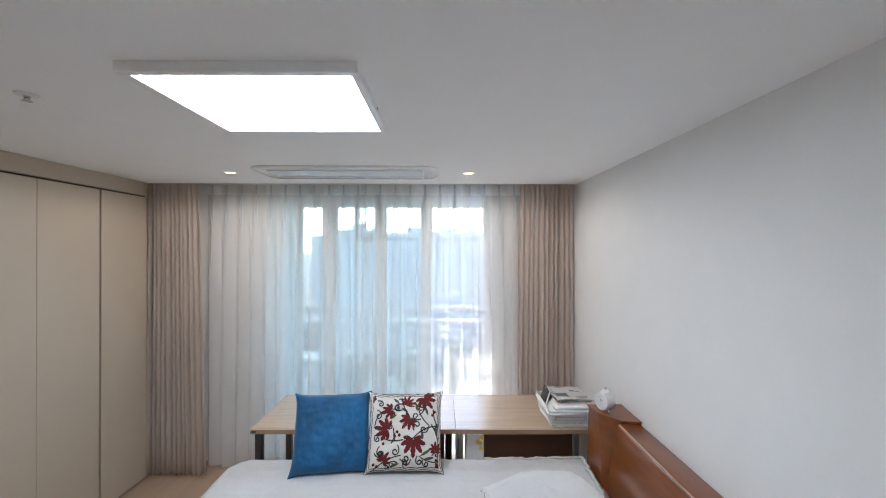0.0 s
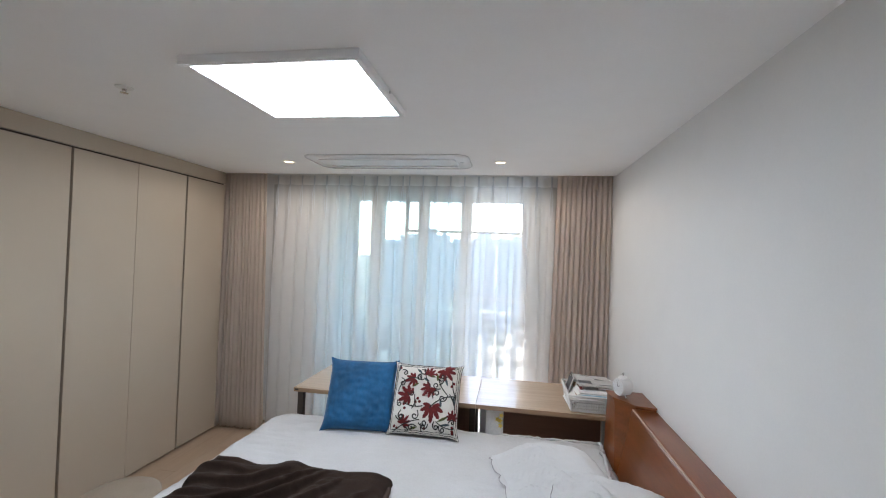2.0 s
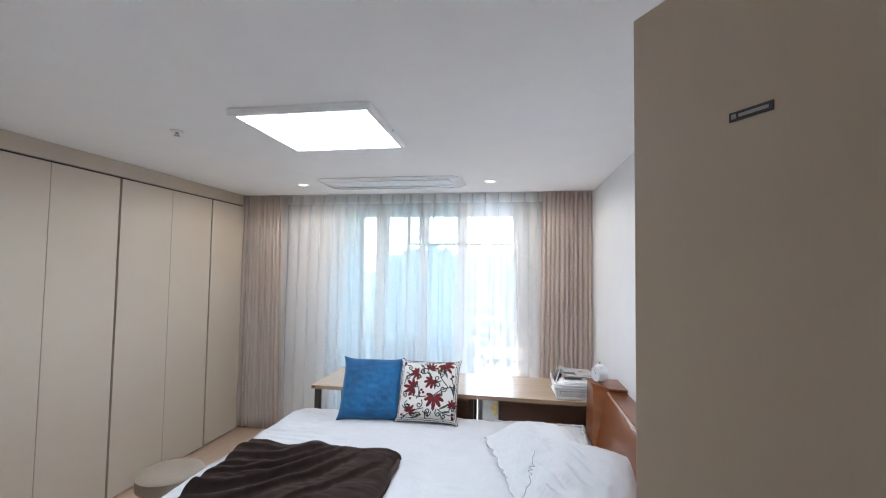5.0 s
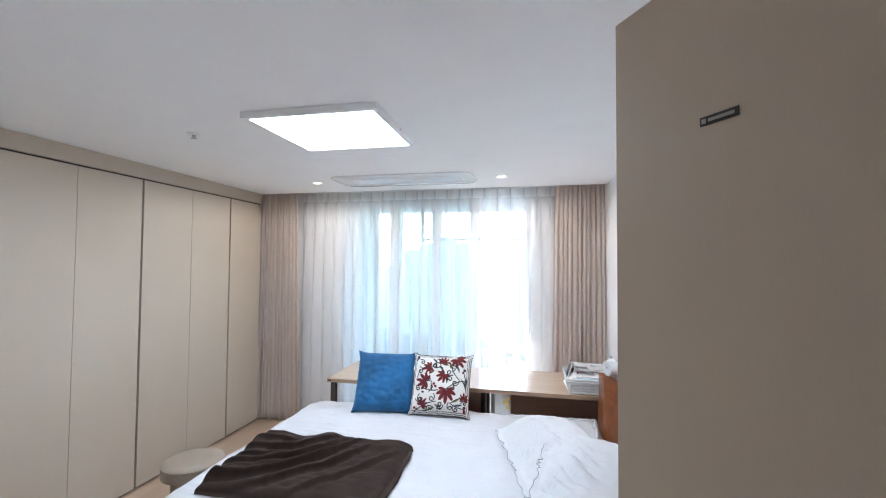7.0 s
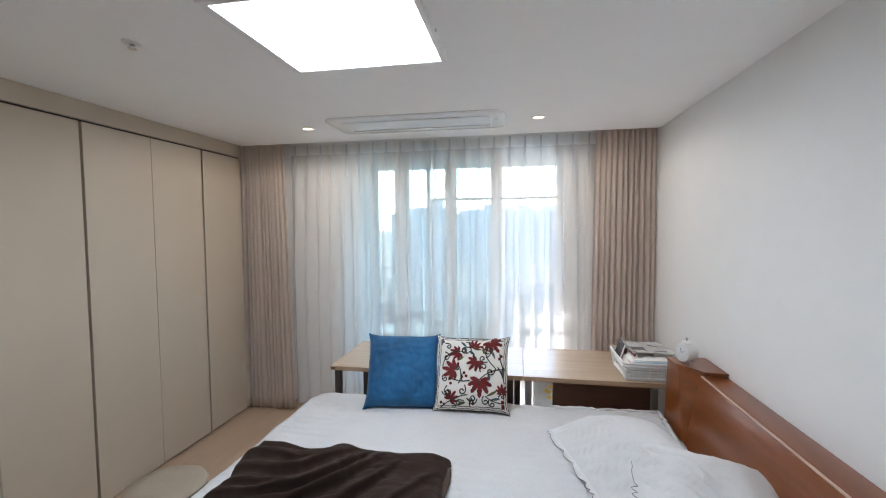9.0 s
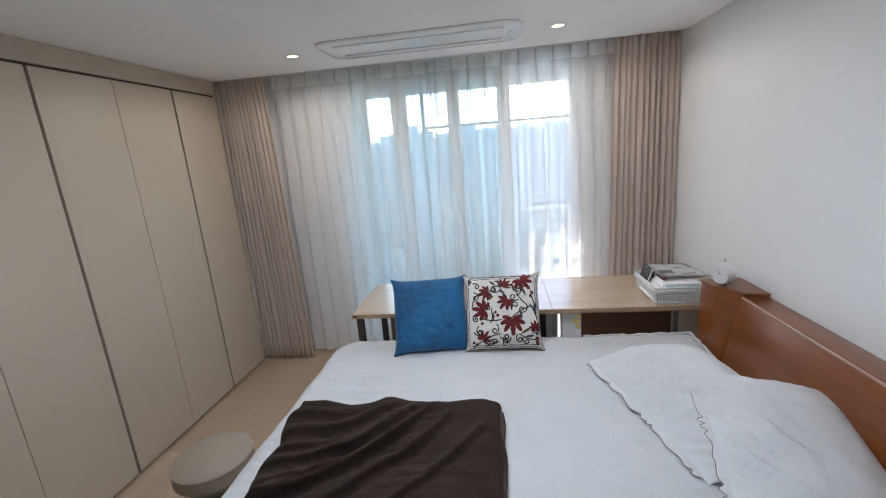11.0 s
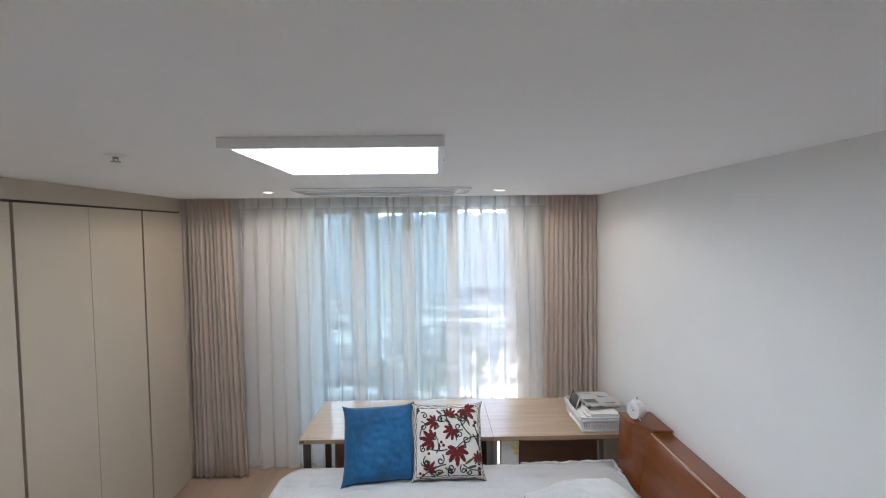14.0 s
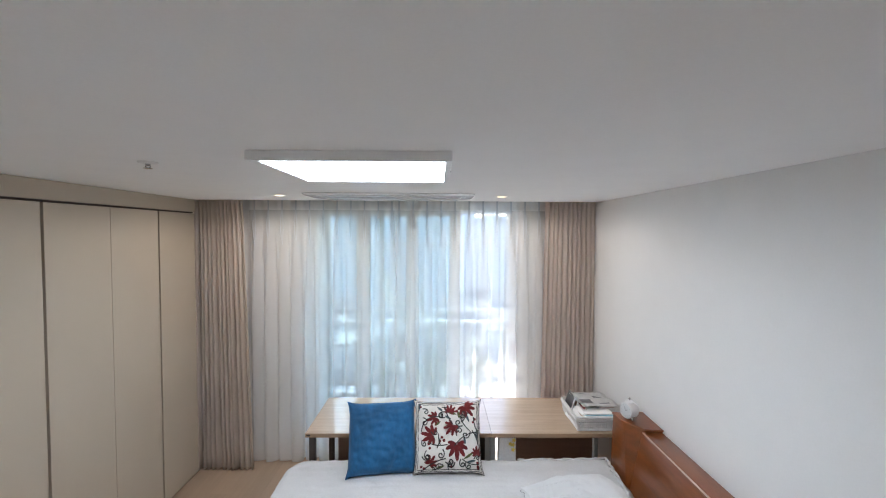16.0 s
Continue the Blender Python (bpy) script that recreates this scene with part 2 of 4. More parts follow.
def lathe(profile, sides=32):
    """Turns (radius, height) pairs round z."""
    bm = bmesh.new()
    rings = []
    for r, z in profile:
        rings.append([bm.verts.new((r * math.cos(k * math.tau / sides), r * math.sin(k * math.tau / sides), z)) for k in range(sides)] if r > 1e-6
                     else [bm.verts.new((0, 0, z))])
    for a, c in zip(rings, rings[1:]):
        for k in range(sides):
            k2 = (k + 1) % sides
            if len(a) == 1 and len(c) > 1:
                bm.faces.new((a[0], c[k], c[k2]))
            elif len(c) == 1 and len(a) > 1:
                bm.faces.new((a[k], a[k2], c[0]))
            elif len(a) > 1:
                bm.faces.new((a[k], a[k2], c[k2], c[k]))
    return bm


def prism(outline, along, lo, hi, bevel=0.0):
    """An outline of pairs, drawn out along an axis."""
    bm = bmesh.new()
    put3 = {"x": lambda p, t: (t, p[0], p[1]), "y": lambda p, t: (p[0], t, p[1]), "z": lambda p, t: (p[0], p[1], t)}[along]
    a, c = [bm.verts.new(put3(p, lo)) for p in outline], [bm.verts.new(put3(p, hi)) for p in outline]
    bm.faces.new(a), bm.faces.new(c[::-1])
    for i in range(len(a)):
        j = (i + 1) % len(a)
        bm.faces.new((a[i], c[i], c[j], a[j]))
    bmesh.ops.recalc_face_normals(bm, faces=bm.faces)
    if bevel:
        bmesh.ops.bevel(bm, geom=bm.edges[:], offset=bevel, segments=2, profile=0.5, affect="EDGES")
    return bm


def sheet(fn, nu, nv, thick=0.0):
    """A grid over u, v in 0..1; with thick it becomes a closed slab, thickened downwards in z."""
    bm = bmesh.new()
    g = [[bm.verts.new(fn(i / nu, j / nv)) for j in range(nv + 1)] for i in range(nu + 1)]
    for i in range(nu):
        for j in range(nv):
            bm.faces.new((g[i][j], g[i + 1][j], g[i + 1][j + 1], g[i][j + 1]))
    return bm


def mesh_of(name, bm, mat, smooth=False):
    me = bpy.data.meshes.new(name)
    bm.normal_update()
    bm.to_mesh(me)
    bm.free()
    me.materials.append(mat)
    if smooth:
        me.polygons.foreach_set("use_smooth", [True] * len(me.polygons))
        if smooth != "all":
            me.set_sharp_from_angle(angle=radians(38))
    return me


def part(name, bm, mat, parent, label="", smooth=False, local=False):
    """A mesh under a thing or part, drawn in the room's coordinates, or with local in the thing's own."""
    ob = new(name, mesh_of(name, bm, mat, smooth))
    ob.parent = parent
    if not local and parent.parent is None:
        ob.matrix_parent_inverse = parent.matrix_basis.inverted()
    return tagged(ob, label)


def thing(name, label, category, m=None, group="", kind=""):
    ob = new(name)
    ob.empty_display_size = 0.05
    if m is not None:
        ob.matrix_basis = m
    return tagged(ob, label, category, group, kind)


def solid(name, bm, mat, label, category, smooth=False, m=None, group="", kind=""):
    ob = new(name, mesh_of(name, bm, mat, smooth))
    if m is not None:
        ob.matrix_basis = m
    return tagged(ob, label, category, group, kind)


def moved(bm, m):
    bmesh.ops.transform(bm, matrix=m, verts=bm.verts)
    return bm


# ---- the room ----
XL, XR, YB, YW, H = -2.04, 1.46, -0.45, 3.88, 2.4      # wardrobe front, right wall, door wall, window wall, ceiling
WARD_BACK = XL - 0.62
floor = solid("floor", box(WARD_BACK - 0.15, XR + 0.15, -2.4, YW + 0.2, -0.12, -0.012), M_JOINT, "floor under pale oak laminate planks", "floor", kind="structure")
part("baseboard", box(XR - 0.012, XR, YB, YW, 0.0, 0.06, 0.003), M_WHITE, floor, "white skirting along the wall")
solid("ceiling", box(WARD_BACK - 0.15, XR + 0.15, -2.4, 3.615, H, H + 0.16), M_CEIL, "plain white papered ceiling", "ceiling", kind="structure")
solid("ceiling_pocket", box_bm(box(WARD_BACK - 0.15, XR + 0.15, 3.62, YW + 0.2, H + 0.12, H + 0.16), WARD_BACK - 0.15, XR + 0.15, 3.6152, 3.6252, H + 0.004, H + 0.12),
      M_CEIL, "recess in the ceiling for the curtain rails", "ceiling", kind="structure")
solid("wall_east", box(XR, XR + 0.15, -2.4, YW + 0.2, 0, H + 0.15), M_WALL, "white papered wall behind the bed", "wall", kind="structure")
solid("wall_west", box(WARD_BACK - 0.15, WARD_BACK, -2.4, YW + 0.2, 0, H), M_WALL, "white wall behind the wardrobe", "wall", kind="structure")
# window wall, with one tall opening
OL, OR, OT = -1.22, 0.80, 2.37
ww = solid("wall_north", box(WARD_BACK, OL, YW, YW + 0.2, 0, H + 0.12), M_WALL, "white papered window wall behind the curtains", "wall", kind="structure")
part("wall_pier", box(OR, XR, YW, YW + 0.2, 0, H + 0.12), M_WALL, ww)
part("lintel", box(OL, OR, YW, YW + 0.2, OT, H + 0.12), M_WALL, ww)
# door wall with the doorway, and a closed hall behind it
DL, DR, DT = 0.50, 1.415, 2.10
wd = solid("wall_south", box(WARD_BACK, DL, YB - 0.15, YB, 0, H), M_WALL, "white papered wall with the doorway", "wall", kind="structure")
part("wall_pier", box(DR, XR, YB - 0.15, YB, 0, H), M_WALL, wd)
part("lintel", box(DL, DR, YB - 0.15, YB, DT, H), M_WALL, wd)
solid("wall_hall", box(WARD_BACK - 0.15, XR + 0.15, -2.55, -2.4, 0, H), M_WALL, "white wall that ends the hall", "wall", kind="structure")
frame_d = thing("door_frame", "beige door lining round the doorway", "door frame", pose(DL, YB, 0), kind="structure")
part("jamb", box(DL + 0.001, DL + 0.03, YB - 0.16, YB + 0.012, 0, DT - 0.001, 0.003), M_DOOR, frame_d)
part("jamb", box(DR - 0.03, DR - 0.001, YB - 0.16, YB + 0.012, 0, DT - 0.001, 0.003), M_DOOR, frame_d)
part("head", box(DL + 0.03, DR - 0.03, YB - 0.16, YB + 0.012, DT - 0.03, DT - 0.001, 0.003), M_DOOR, frame_d)

# the open door leaf, hinged at the wall beside the headboard wall
DE, DD = Vector((0.922, 0.319, 0)), Vector((0.53, -0.85, 0)).normalized()
DN = Vector((DD.y, -DD.x, 0))                         # towards the room
door_m = Matrix(((DD.x, -DN.x, 0, DE.x), (DD.y, -DN.y, 0, DE.y), (0, 0, 1, 0), (0, 0, 0, 1)))   # x along the leaf, -y out of its face
door = thing("door_1", "open flat taupe door leaf with a small dark label", "door", door_m, kind="structure")
part("door_leaf", box(0, 0.885, 0, 0.04, 0.008, 2.070, 0.0015), M_DOOR, door, local=True)
for side in (-1, 1):
    hd = part("door_handle", tube([(0.07, 0.02 + side * 0.02, 0.98), (0.07, 0.02 + side * 0.065, 0.98), (0.09, 0.02 + side * 0.072, 0.98), (0.19, 0.02 + side * 0.072, 0.98)], 0.009, 10),
              M_CHROME, door, "chrome lever handle", True, True)
    part("rosette", moved(lathe([(0, 0), (0.026, 0), (0.026, 0.006), (0.022, 0.009), (0, 0.009)], 24), pose(0.07, 0.02 + side * 0.02, 0.98, 90 if side < 0 else -90)), M_CHROME, hd, smooth=True, local=True)
for z in (0.25, 1.05, 1.8):
    part("hinge", tube([(0.89, 0.02, z - 0.05), (0.89, 0.02, z + 0.05)], 0.008, 10), M_CHROME, door, "chrome hinge", True, True)
sticker = part("door_label", box(0.150, 0.201, -0.0012, 0.0, 1.856, 1.868, 0.0005, 1), M_STICKER, door, "small dark metal label", local=True)
part("bar", box(0.153, 0.159, -0.0018, -0.0012, 1.859, 1.865), M_STICKTXT, sticker, local=True)
part("bar", box(0.162, 0.196, -0.0018, -0.0012, 1.8600, 1.8640), M_STICKTXT, sticker, local=True)


# ---- wardrobe along the left ----
def build_wardrobe():
    """Tall units of one or two flush doors; wide and narrow joints take turns."""
    joints = [3.590 - 0.4655 * i for i in range(0, 9)]
    top, plinth, d = 2.284, 0.05, 0.02
    fil = solid("wardrobe_filler", box(WARD_BACK, XL, YB + 0.01, 3.595, 2.292, H - 0.002, 0.001, 1), M_WARD, "beige filler panel above the wardrobe doors", "panel", kind="structure")
    part("shadow_gap", box(WARD_BACK, XL - 0.018, YB + 0.01, 3.595, top - 0.002, 2.292), M_GAP, fil)
    # units: the last single door by the curtain, then pairs
    units = [(0, 1), (1, 3), (3, 5), (5, 7), (7, 8)]
    for a, c in units:
        y1, y0 = joints[a], joints[c]
        w = thing("wardrobe_unit", "tall beige flush-fronted wardrobe unit with %s" % ("two doors" if c - a > 1 else "one door"), "wardrobe", pose(XL, y0, 0), group="fitted wardrobe")
        part("body", box(WARD_BACK, XL - 0.03, y0 + 0.0005, y1 - 0.0005, plinth, top - 0.003), M_GAP, w, "dark inner carcass")
        part("plinth", box(WARD_BACK, XL - 0.035, y0 + 0.0005, y1 - 0.0005, 0, plinth), M_GAP, w, "dark recessed plinth")
        for k in range(a, c):
            hi, lo = joints[k], joints[k + 1]
            wide_hi, wide_lo = k % 2 == 1, (k + 1) % 2 == 1
            part("door", box(XL - 0.022, XL, lo + (0.0085 if wide_lo else 0.0015), hi - (0.0085 if wide_hi else 0.0015), plinth - 0.03, top - 0.006, 0.0012, 1), M_WARD, w)


build_wardrobe()


# ---- window, balcony and what lies beyond ----
def window_frame_parts():
    w = thing("window_1", "white sliding balcony window with one bay slid open", "window", pose(OL, 3.98, 0), kind="structure")
    y0, y1 = 3.90, 4.07
    part("window_frame", box(OL + 0.001, OL + 0.05, y0, y1, 0.001, OT - 0.001, 0.004), M_PVC, w)
    part("window_frame", box(OR - 0.07, OR - 0.001, y0, y1, 0.001, OT - 0.001, 0.004), M_PVC, w)
    part("window_frame", box(OL + 0.05, OR - 0.07, y0, y1, OT - 0.03, OT - 0.001, 0.004), M_PVC, w)
    part("window_sill", box(OL + 0.05, OR - 0.07, y0, y1, 0.001, 0.05, 0.004), M_PVC, w)
    for x0, x1, y, st_l, st_r in ((OL + 0.051, -0.60, 4.045, 0.06, 0.125), (-0.73, -0.145, 3.995, 0.125, 0.10), (-0.245, 0.27, 3.945, 0.10, 0.105)):
        t, z0, z1 = 0.019, 0.052, OT - 0.032
        s = part("sash", box(x0, x0 + st_l, y - t, y + t, z0, z1, 0.004), M_PVC, w, "white sliding sash")
        part("stile", box(x1 - st_r, x1, y - t, y + t, z0, z1, 0.004), M_PVC, s)
        part("rail", box(x0 + st_l, x1 - st_r, y - t, y + t, z1 - 0.06, z1, 0.004), M_PVC, s)
        part("rail", box(x0 + st_l, x1 - st_r, y - t, y + t, z0, z0 + 0.09, 0.004), M_PVC, s)
        pane = part("pane", box(x0 + st_l, x1 - st_r, y - 0.004, y + 0.004, z0 + 0.09, z1 - 0.06), M_PANE, s)
        pane.visible_shadow = False
    part("window_handle", box_bm(box(-0.655, -0.63, 4.0, 4.026, 1.12, 1.36, 0.004), -0.65, -0.635, 3.975, 4.002, 1.16, 1.32, 0.004), M_GREYP, w, "grey pull handle", True)


window_frame_parts()
BX0, BX1, BY = -1.27, 2.2, 5.0
solid("balcony_floor", box(BX0 - 0.15, BX1, YW + 0.2, BY + 0.1, -0.2, -0.03), M_TILE, "tiled balcony floor", "floor", kind="structure")
solid("balcony_ceiling", box(BX0 - 0.15, BX1, YW + 0.2, BY + 0.25, 2.36, 2.6), M_CONCRETE, "white rendered balcony slab overhead", "ceiling", kind="structure")
solid("balcony_wall_west", box(BX0 - 0.15, BX0, YW + 0.2, BY + 0.1, -0.03, 2.36), M_CONCRETE, "white rendered balcony side wall", "wall", kind="structure")
solid("balcony_wall_east", box(BX1, BX1 + 0.15, YW + 0.2, BY + 0.1, -0.2, 2.6), M_CONCRETE, "white rendered balcony side wall", "wall", kind="structure")


def balcony_front():
    w = thing("window_2", "outer balcony glazing with a slim grey transom", "window", pose(0, BY, 0), kind="structure")
    part("window_sill", box(BX0, BX1, BY - 0.05, BY + 0.05, -0.03, 0.16), M_CONCRETE, w)
    part("transom", box(-0.62, BX1, BY - 0.02, BY + 0.02, 1.965, 1.995, 0.003), M_ALU, w, "grey aluminium bar")
    part("transom", box(BX0, BX1, BY - 0.025, BY + 0.025, 1.165, 1.205, 0.003), M_ALU, w, "grey aluminium bar")
    for x in (BX0 + 0.02, -0.62, 1.12, BX1 - 0.02):
        part("mullion", box(x - 0.02, x + 0.02, BY - 0.024, BY + 0.024, 0.16, 2.36, 0.003), M_ALU, w)
    r = thing("balcony_railing", "white metal balcony railing with thin upright bars", "railing", pose(0, BY + 0.12, 0))
    part("handrail", box(BX0, BX1, BY + 0.10, BY + 0.15, 1.0, 1.035, 0.006), M_WHITE, r)
    part("bottom_rail", box(BX0, BX1, BY + 0.11, BY + 0.14, 0.17, 0.195, 0.004), M_WHITE, r)
    n = 27
    for i in range(n):
        x = BX0 + 0.06 + i * (BX1 - BX0 - 0.12) / (n - 1)
        part("baluster", box(x - 0.008, x + 0.008, BY + 0.117, BY + 0.133, 0.195, 1.0), M_WHITE, r)
    part("bracket", box(BX0, BX0 + 0.03, BY + 0.05, BY + 0.13, 0.95, 1.0), M_WHITE, r)


balcony_front()


def plant(x, y, height, spread, seed, label, slender):
    rnd = random.Random(seed)
    p = thing("potted_plant", label, "plant", pose(x, y, -0.03), group="plants on the balcony")
    pr, ph = 0.11, 0.22
    pot = part("pot", lathe([(0, 0), (pr * 0.75, 0), (pr, ph - 0.03), (pr * 1.1, ph - 0.03), (pr * 1.1, ph), (pr * 0.95, ph), (pr * 0.9, ph - 0.03), (0, ph - 0.03)], 24), M_TERRA, p, "terracotta pot", True, True)
    stems, leaves = bmesh.new(), bmesh.new()
    for i in range(7 if slender else 10):
        a = rnd.uniform(0, math.tau)
        top = Vector((math.cos(a) * spread * rnd.uniform(0.4, 1), math.sin(a) * spread * 0.6 * rnd.uniform(0.3, 1), height * rnd.uniform(0.55, 1)))
        base = Vector((math.cos(a) * 0.03, math.sin(a) * 0.03, ph - 0.03))
        pts = [base.lerp(top, k / 6) + Vector((0, 0, 0.12 * height * math.sin(k / 6 * math.pi))) for k in range(7)]
        tube_bm(stems, pts, [0.007 - 0.0008 * k for k in range(7)], 5)
        for k in range(2, 7):
            for s in (-1, 1):
                d = Vector((rnd.uniform(-1, 1), rnd.uniform(-0.6, 0.6), rnd.uniform(-0.5, 0.6))).normalized()
                side = d.cross(Vector((0.2, 0.1, 1))).normalized()
                L, W = rnd.uniform(0.09, 0.17), rnd.uniform(0.018, 0.035)
                o = pts[k]
                v = [leaves.verts.new(q) for q in (o, o + d * L * 0.45 + side * W, o + d * L - Vector((0, 0, 0.03)), o + d * L * 0.45 - side * W,
                                                   o + d * L * 0.5 + Vector((0, 0, 0.008)))]
                for q in ((0, 1, 4), (1, 2, 4), (2, 3, 4), (3, 0, 4)):
                    leaves.faces.new([v[n] for n in q])
    part("stems", stems, M_LEAF, p, local=True)
    part("foliage", leaves, M_LEAF, p, local=True)


plant(0.50, 4.72, 1.0, 0.30, 3, "leafy green plant in a terracotta pot", False)
plant(0.02, 4.74, 0.85, 0.28, 5, "low spreading green plant in a terracotta pot", False)
plant(-0.55, 4.70, 0.80, 0.24, 8, "thin-stemmed green plant in a terracotta pot", True)
plant(0.98, 4.66, 1.15, 0.26, 11, "tall green plant in a terracotta pot", True)

GZ = -42.0
solid("ground", box(-2500, 2500, 5.6, 4800, GZ - 5, GZ), M_GROUND, "hazy city ground far below", "ground", kind="structure")


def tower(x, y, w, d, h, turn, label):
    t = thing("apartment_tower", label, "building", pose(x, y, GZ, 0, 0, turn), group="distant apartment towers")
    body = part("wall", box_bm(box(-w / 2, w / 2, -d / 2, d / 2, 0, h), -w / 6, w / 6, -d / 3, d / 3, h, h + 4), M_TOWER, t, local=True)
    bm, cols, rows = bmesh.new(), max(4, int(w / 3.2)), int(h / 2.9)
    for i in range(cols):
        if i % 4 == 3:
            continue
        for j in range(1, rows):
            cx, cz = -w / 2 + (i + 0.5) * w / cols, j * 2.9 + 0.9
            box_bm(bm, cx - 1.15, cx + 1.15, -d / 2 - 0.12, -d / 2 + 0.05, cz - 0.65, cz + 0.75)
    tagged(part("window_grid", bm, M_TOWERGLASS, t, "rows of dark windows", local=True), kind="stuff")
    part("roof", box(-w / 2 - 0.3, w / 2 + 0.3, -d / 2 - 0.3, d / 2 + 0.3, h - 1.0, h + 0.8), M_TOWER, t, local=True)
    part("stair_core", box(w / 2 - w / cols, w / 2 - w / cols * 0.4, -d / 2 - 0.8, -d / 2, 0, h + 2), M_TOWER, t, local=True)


for x, y, w, h, turn in ((-62, 250, 26, 55, 12), (-40, 210, 20, 58, 6), (-18, 300, 30, 62, -8), (4, 230, 22, 55, 4), (22, 330, 34, 63, 10), (45, 250, 26, 60, -6),
                         (66, 290, 30, 66, 5), (-95, 380, 34, 62, 0), (95, 330, 34, 62, -12), (-130, 300, 30, 58, 15), (-5, 470, 44, 70, 0), (60, 480, 50, 72, 6),
                         (-60, 500, 46, 68, -5), (130, 420, 40, 66, -10)):
    tower(x, y, w, 13, 43.7 + 0.6 * (h - 43.7), turn, "pale grey high-rise apartment tower in the distance")

# unseen block added left of the view, keeps sun off the window's left
tower(-31.0, 26.0, 34, 12, 75, 0, "unseen pale concrete block added to shade the window")


def low_house(m, w, d, h, rnd):
    t = thing("low_house", "low flat-roofed house far below", "house", m, group="distant low houses")
    part("wall", box(-w / 2, w / 2, -d / 2, d / 2, 0, h), M_HOUSE, t, local=True)
    part("roof", box(-w / 2 - 0.3, w / 2 + 0.3, -d / 2 - 0.3, d / 2 + 0.3, h, h + 0.5), M_ROOF, t, local=True)
    part("stair_head", box(-1.5, 1.5, -1.5, 1.5, h + 0.5, h + 2.8), M_HOUSE, t, local=True)
    for k in range(int(w / 3)):
        part("window", box(-w / 2 + 1 + k * 3, -w / 2 + 2.4 + k * 3, -d / 2 - 0.1, -d / 2 + 0.02, h * 0.4, h * 0.4 + 1.4), M_TOWERGLASS, t, local=True)


rnd = random.Random(4)
for i in range(64):
    yy = 55 + 190 * (i / 64) ** 1.2 + rnd.uniform(-6, 6)
    low_house(pose(rnd.uniform(-0.62, 0.5) * yy, yy, GZ, 0, 0, rnd.choice((0, 8, -10, 90))), rnd.uniform(9, 16), rnd.uniform(8, 13), rnd.uniform(7, 14), rnd)


# ---- curtains ----
def folds(x, n, lo, hi, seed):
    """Depth of the cloth at x: n folds between lo and hi, uneven."""
    u = (x - lo) / (hi - lo)
    return math.sin(math.tau * n * (u + 0.006 * math.sin(17 * u + seed) + 0.004 * math.sin(41 * u + seed * 2)))


def drape(x0, x1, n, seed, label, lean):
    c = thing("curtain", label, "curtain", pose((x0 + x1) / 2, 3.66, 0), group="drapes")
    z0, z1, steps = 0.018, H + 0.075, n * 16

    def fn(u, v):
        x, z = x0 + u * (x1 - x0), z0 + v * (z1 - z0)
        low = 1 - v
        amp = 0.015 + 0.007 * low + 0.004 * math.sin(9 * u + seed)
        f = folds(x, n, x0, x1, seed)
        return (x + 0.006 * math.cos(math.tau * n * u) + lean * low * (1 - u if lean < 0 else u) + 0.003 * low * math.sin(13 * u + seed),
                3.668 - 0.035 * low + amp * f + 0.004 * low * noise.noise((u * 6, v * 1.2, seed + 3)), z + 0.004 * f * (v < 0.001))
    bm = sheet(fn, steps, 22)
    bmesh.ops.solidify(bm, geom=bm.faces[:], thickness=0.002)
    bmesh.ops.recalc_face_normals(bm, faces=bm.faces)
    part("cloth", bm, M_DRAPE, c, smooth="all")
    part("curtain_rail", box(x0, x1, 3.665, 3.69, H + 0.08, H + 0.118, 0.003), M_WHITE, c, "white ceiling rail")


drape(-2.13, -1.665, 13, 1.0, "taupe pleated floor-length drape drawn aside by the wardrobe", 0.085)
drape(1.0, 1.445, 11, 2.3, "taupe pleated floor-length drape drawn aside by the wall", -0.035)


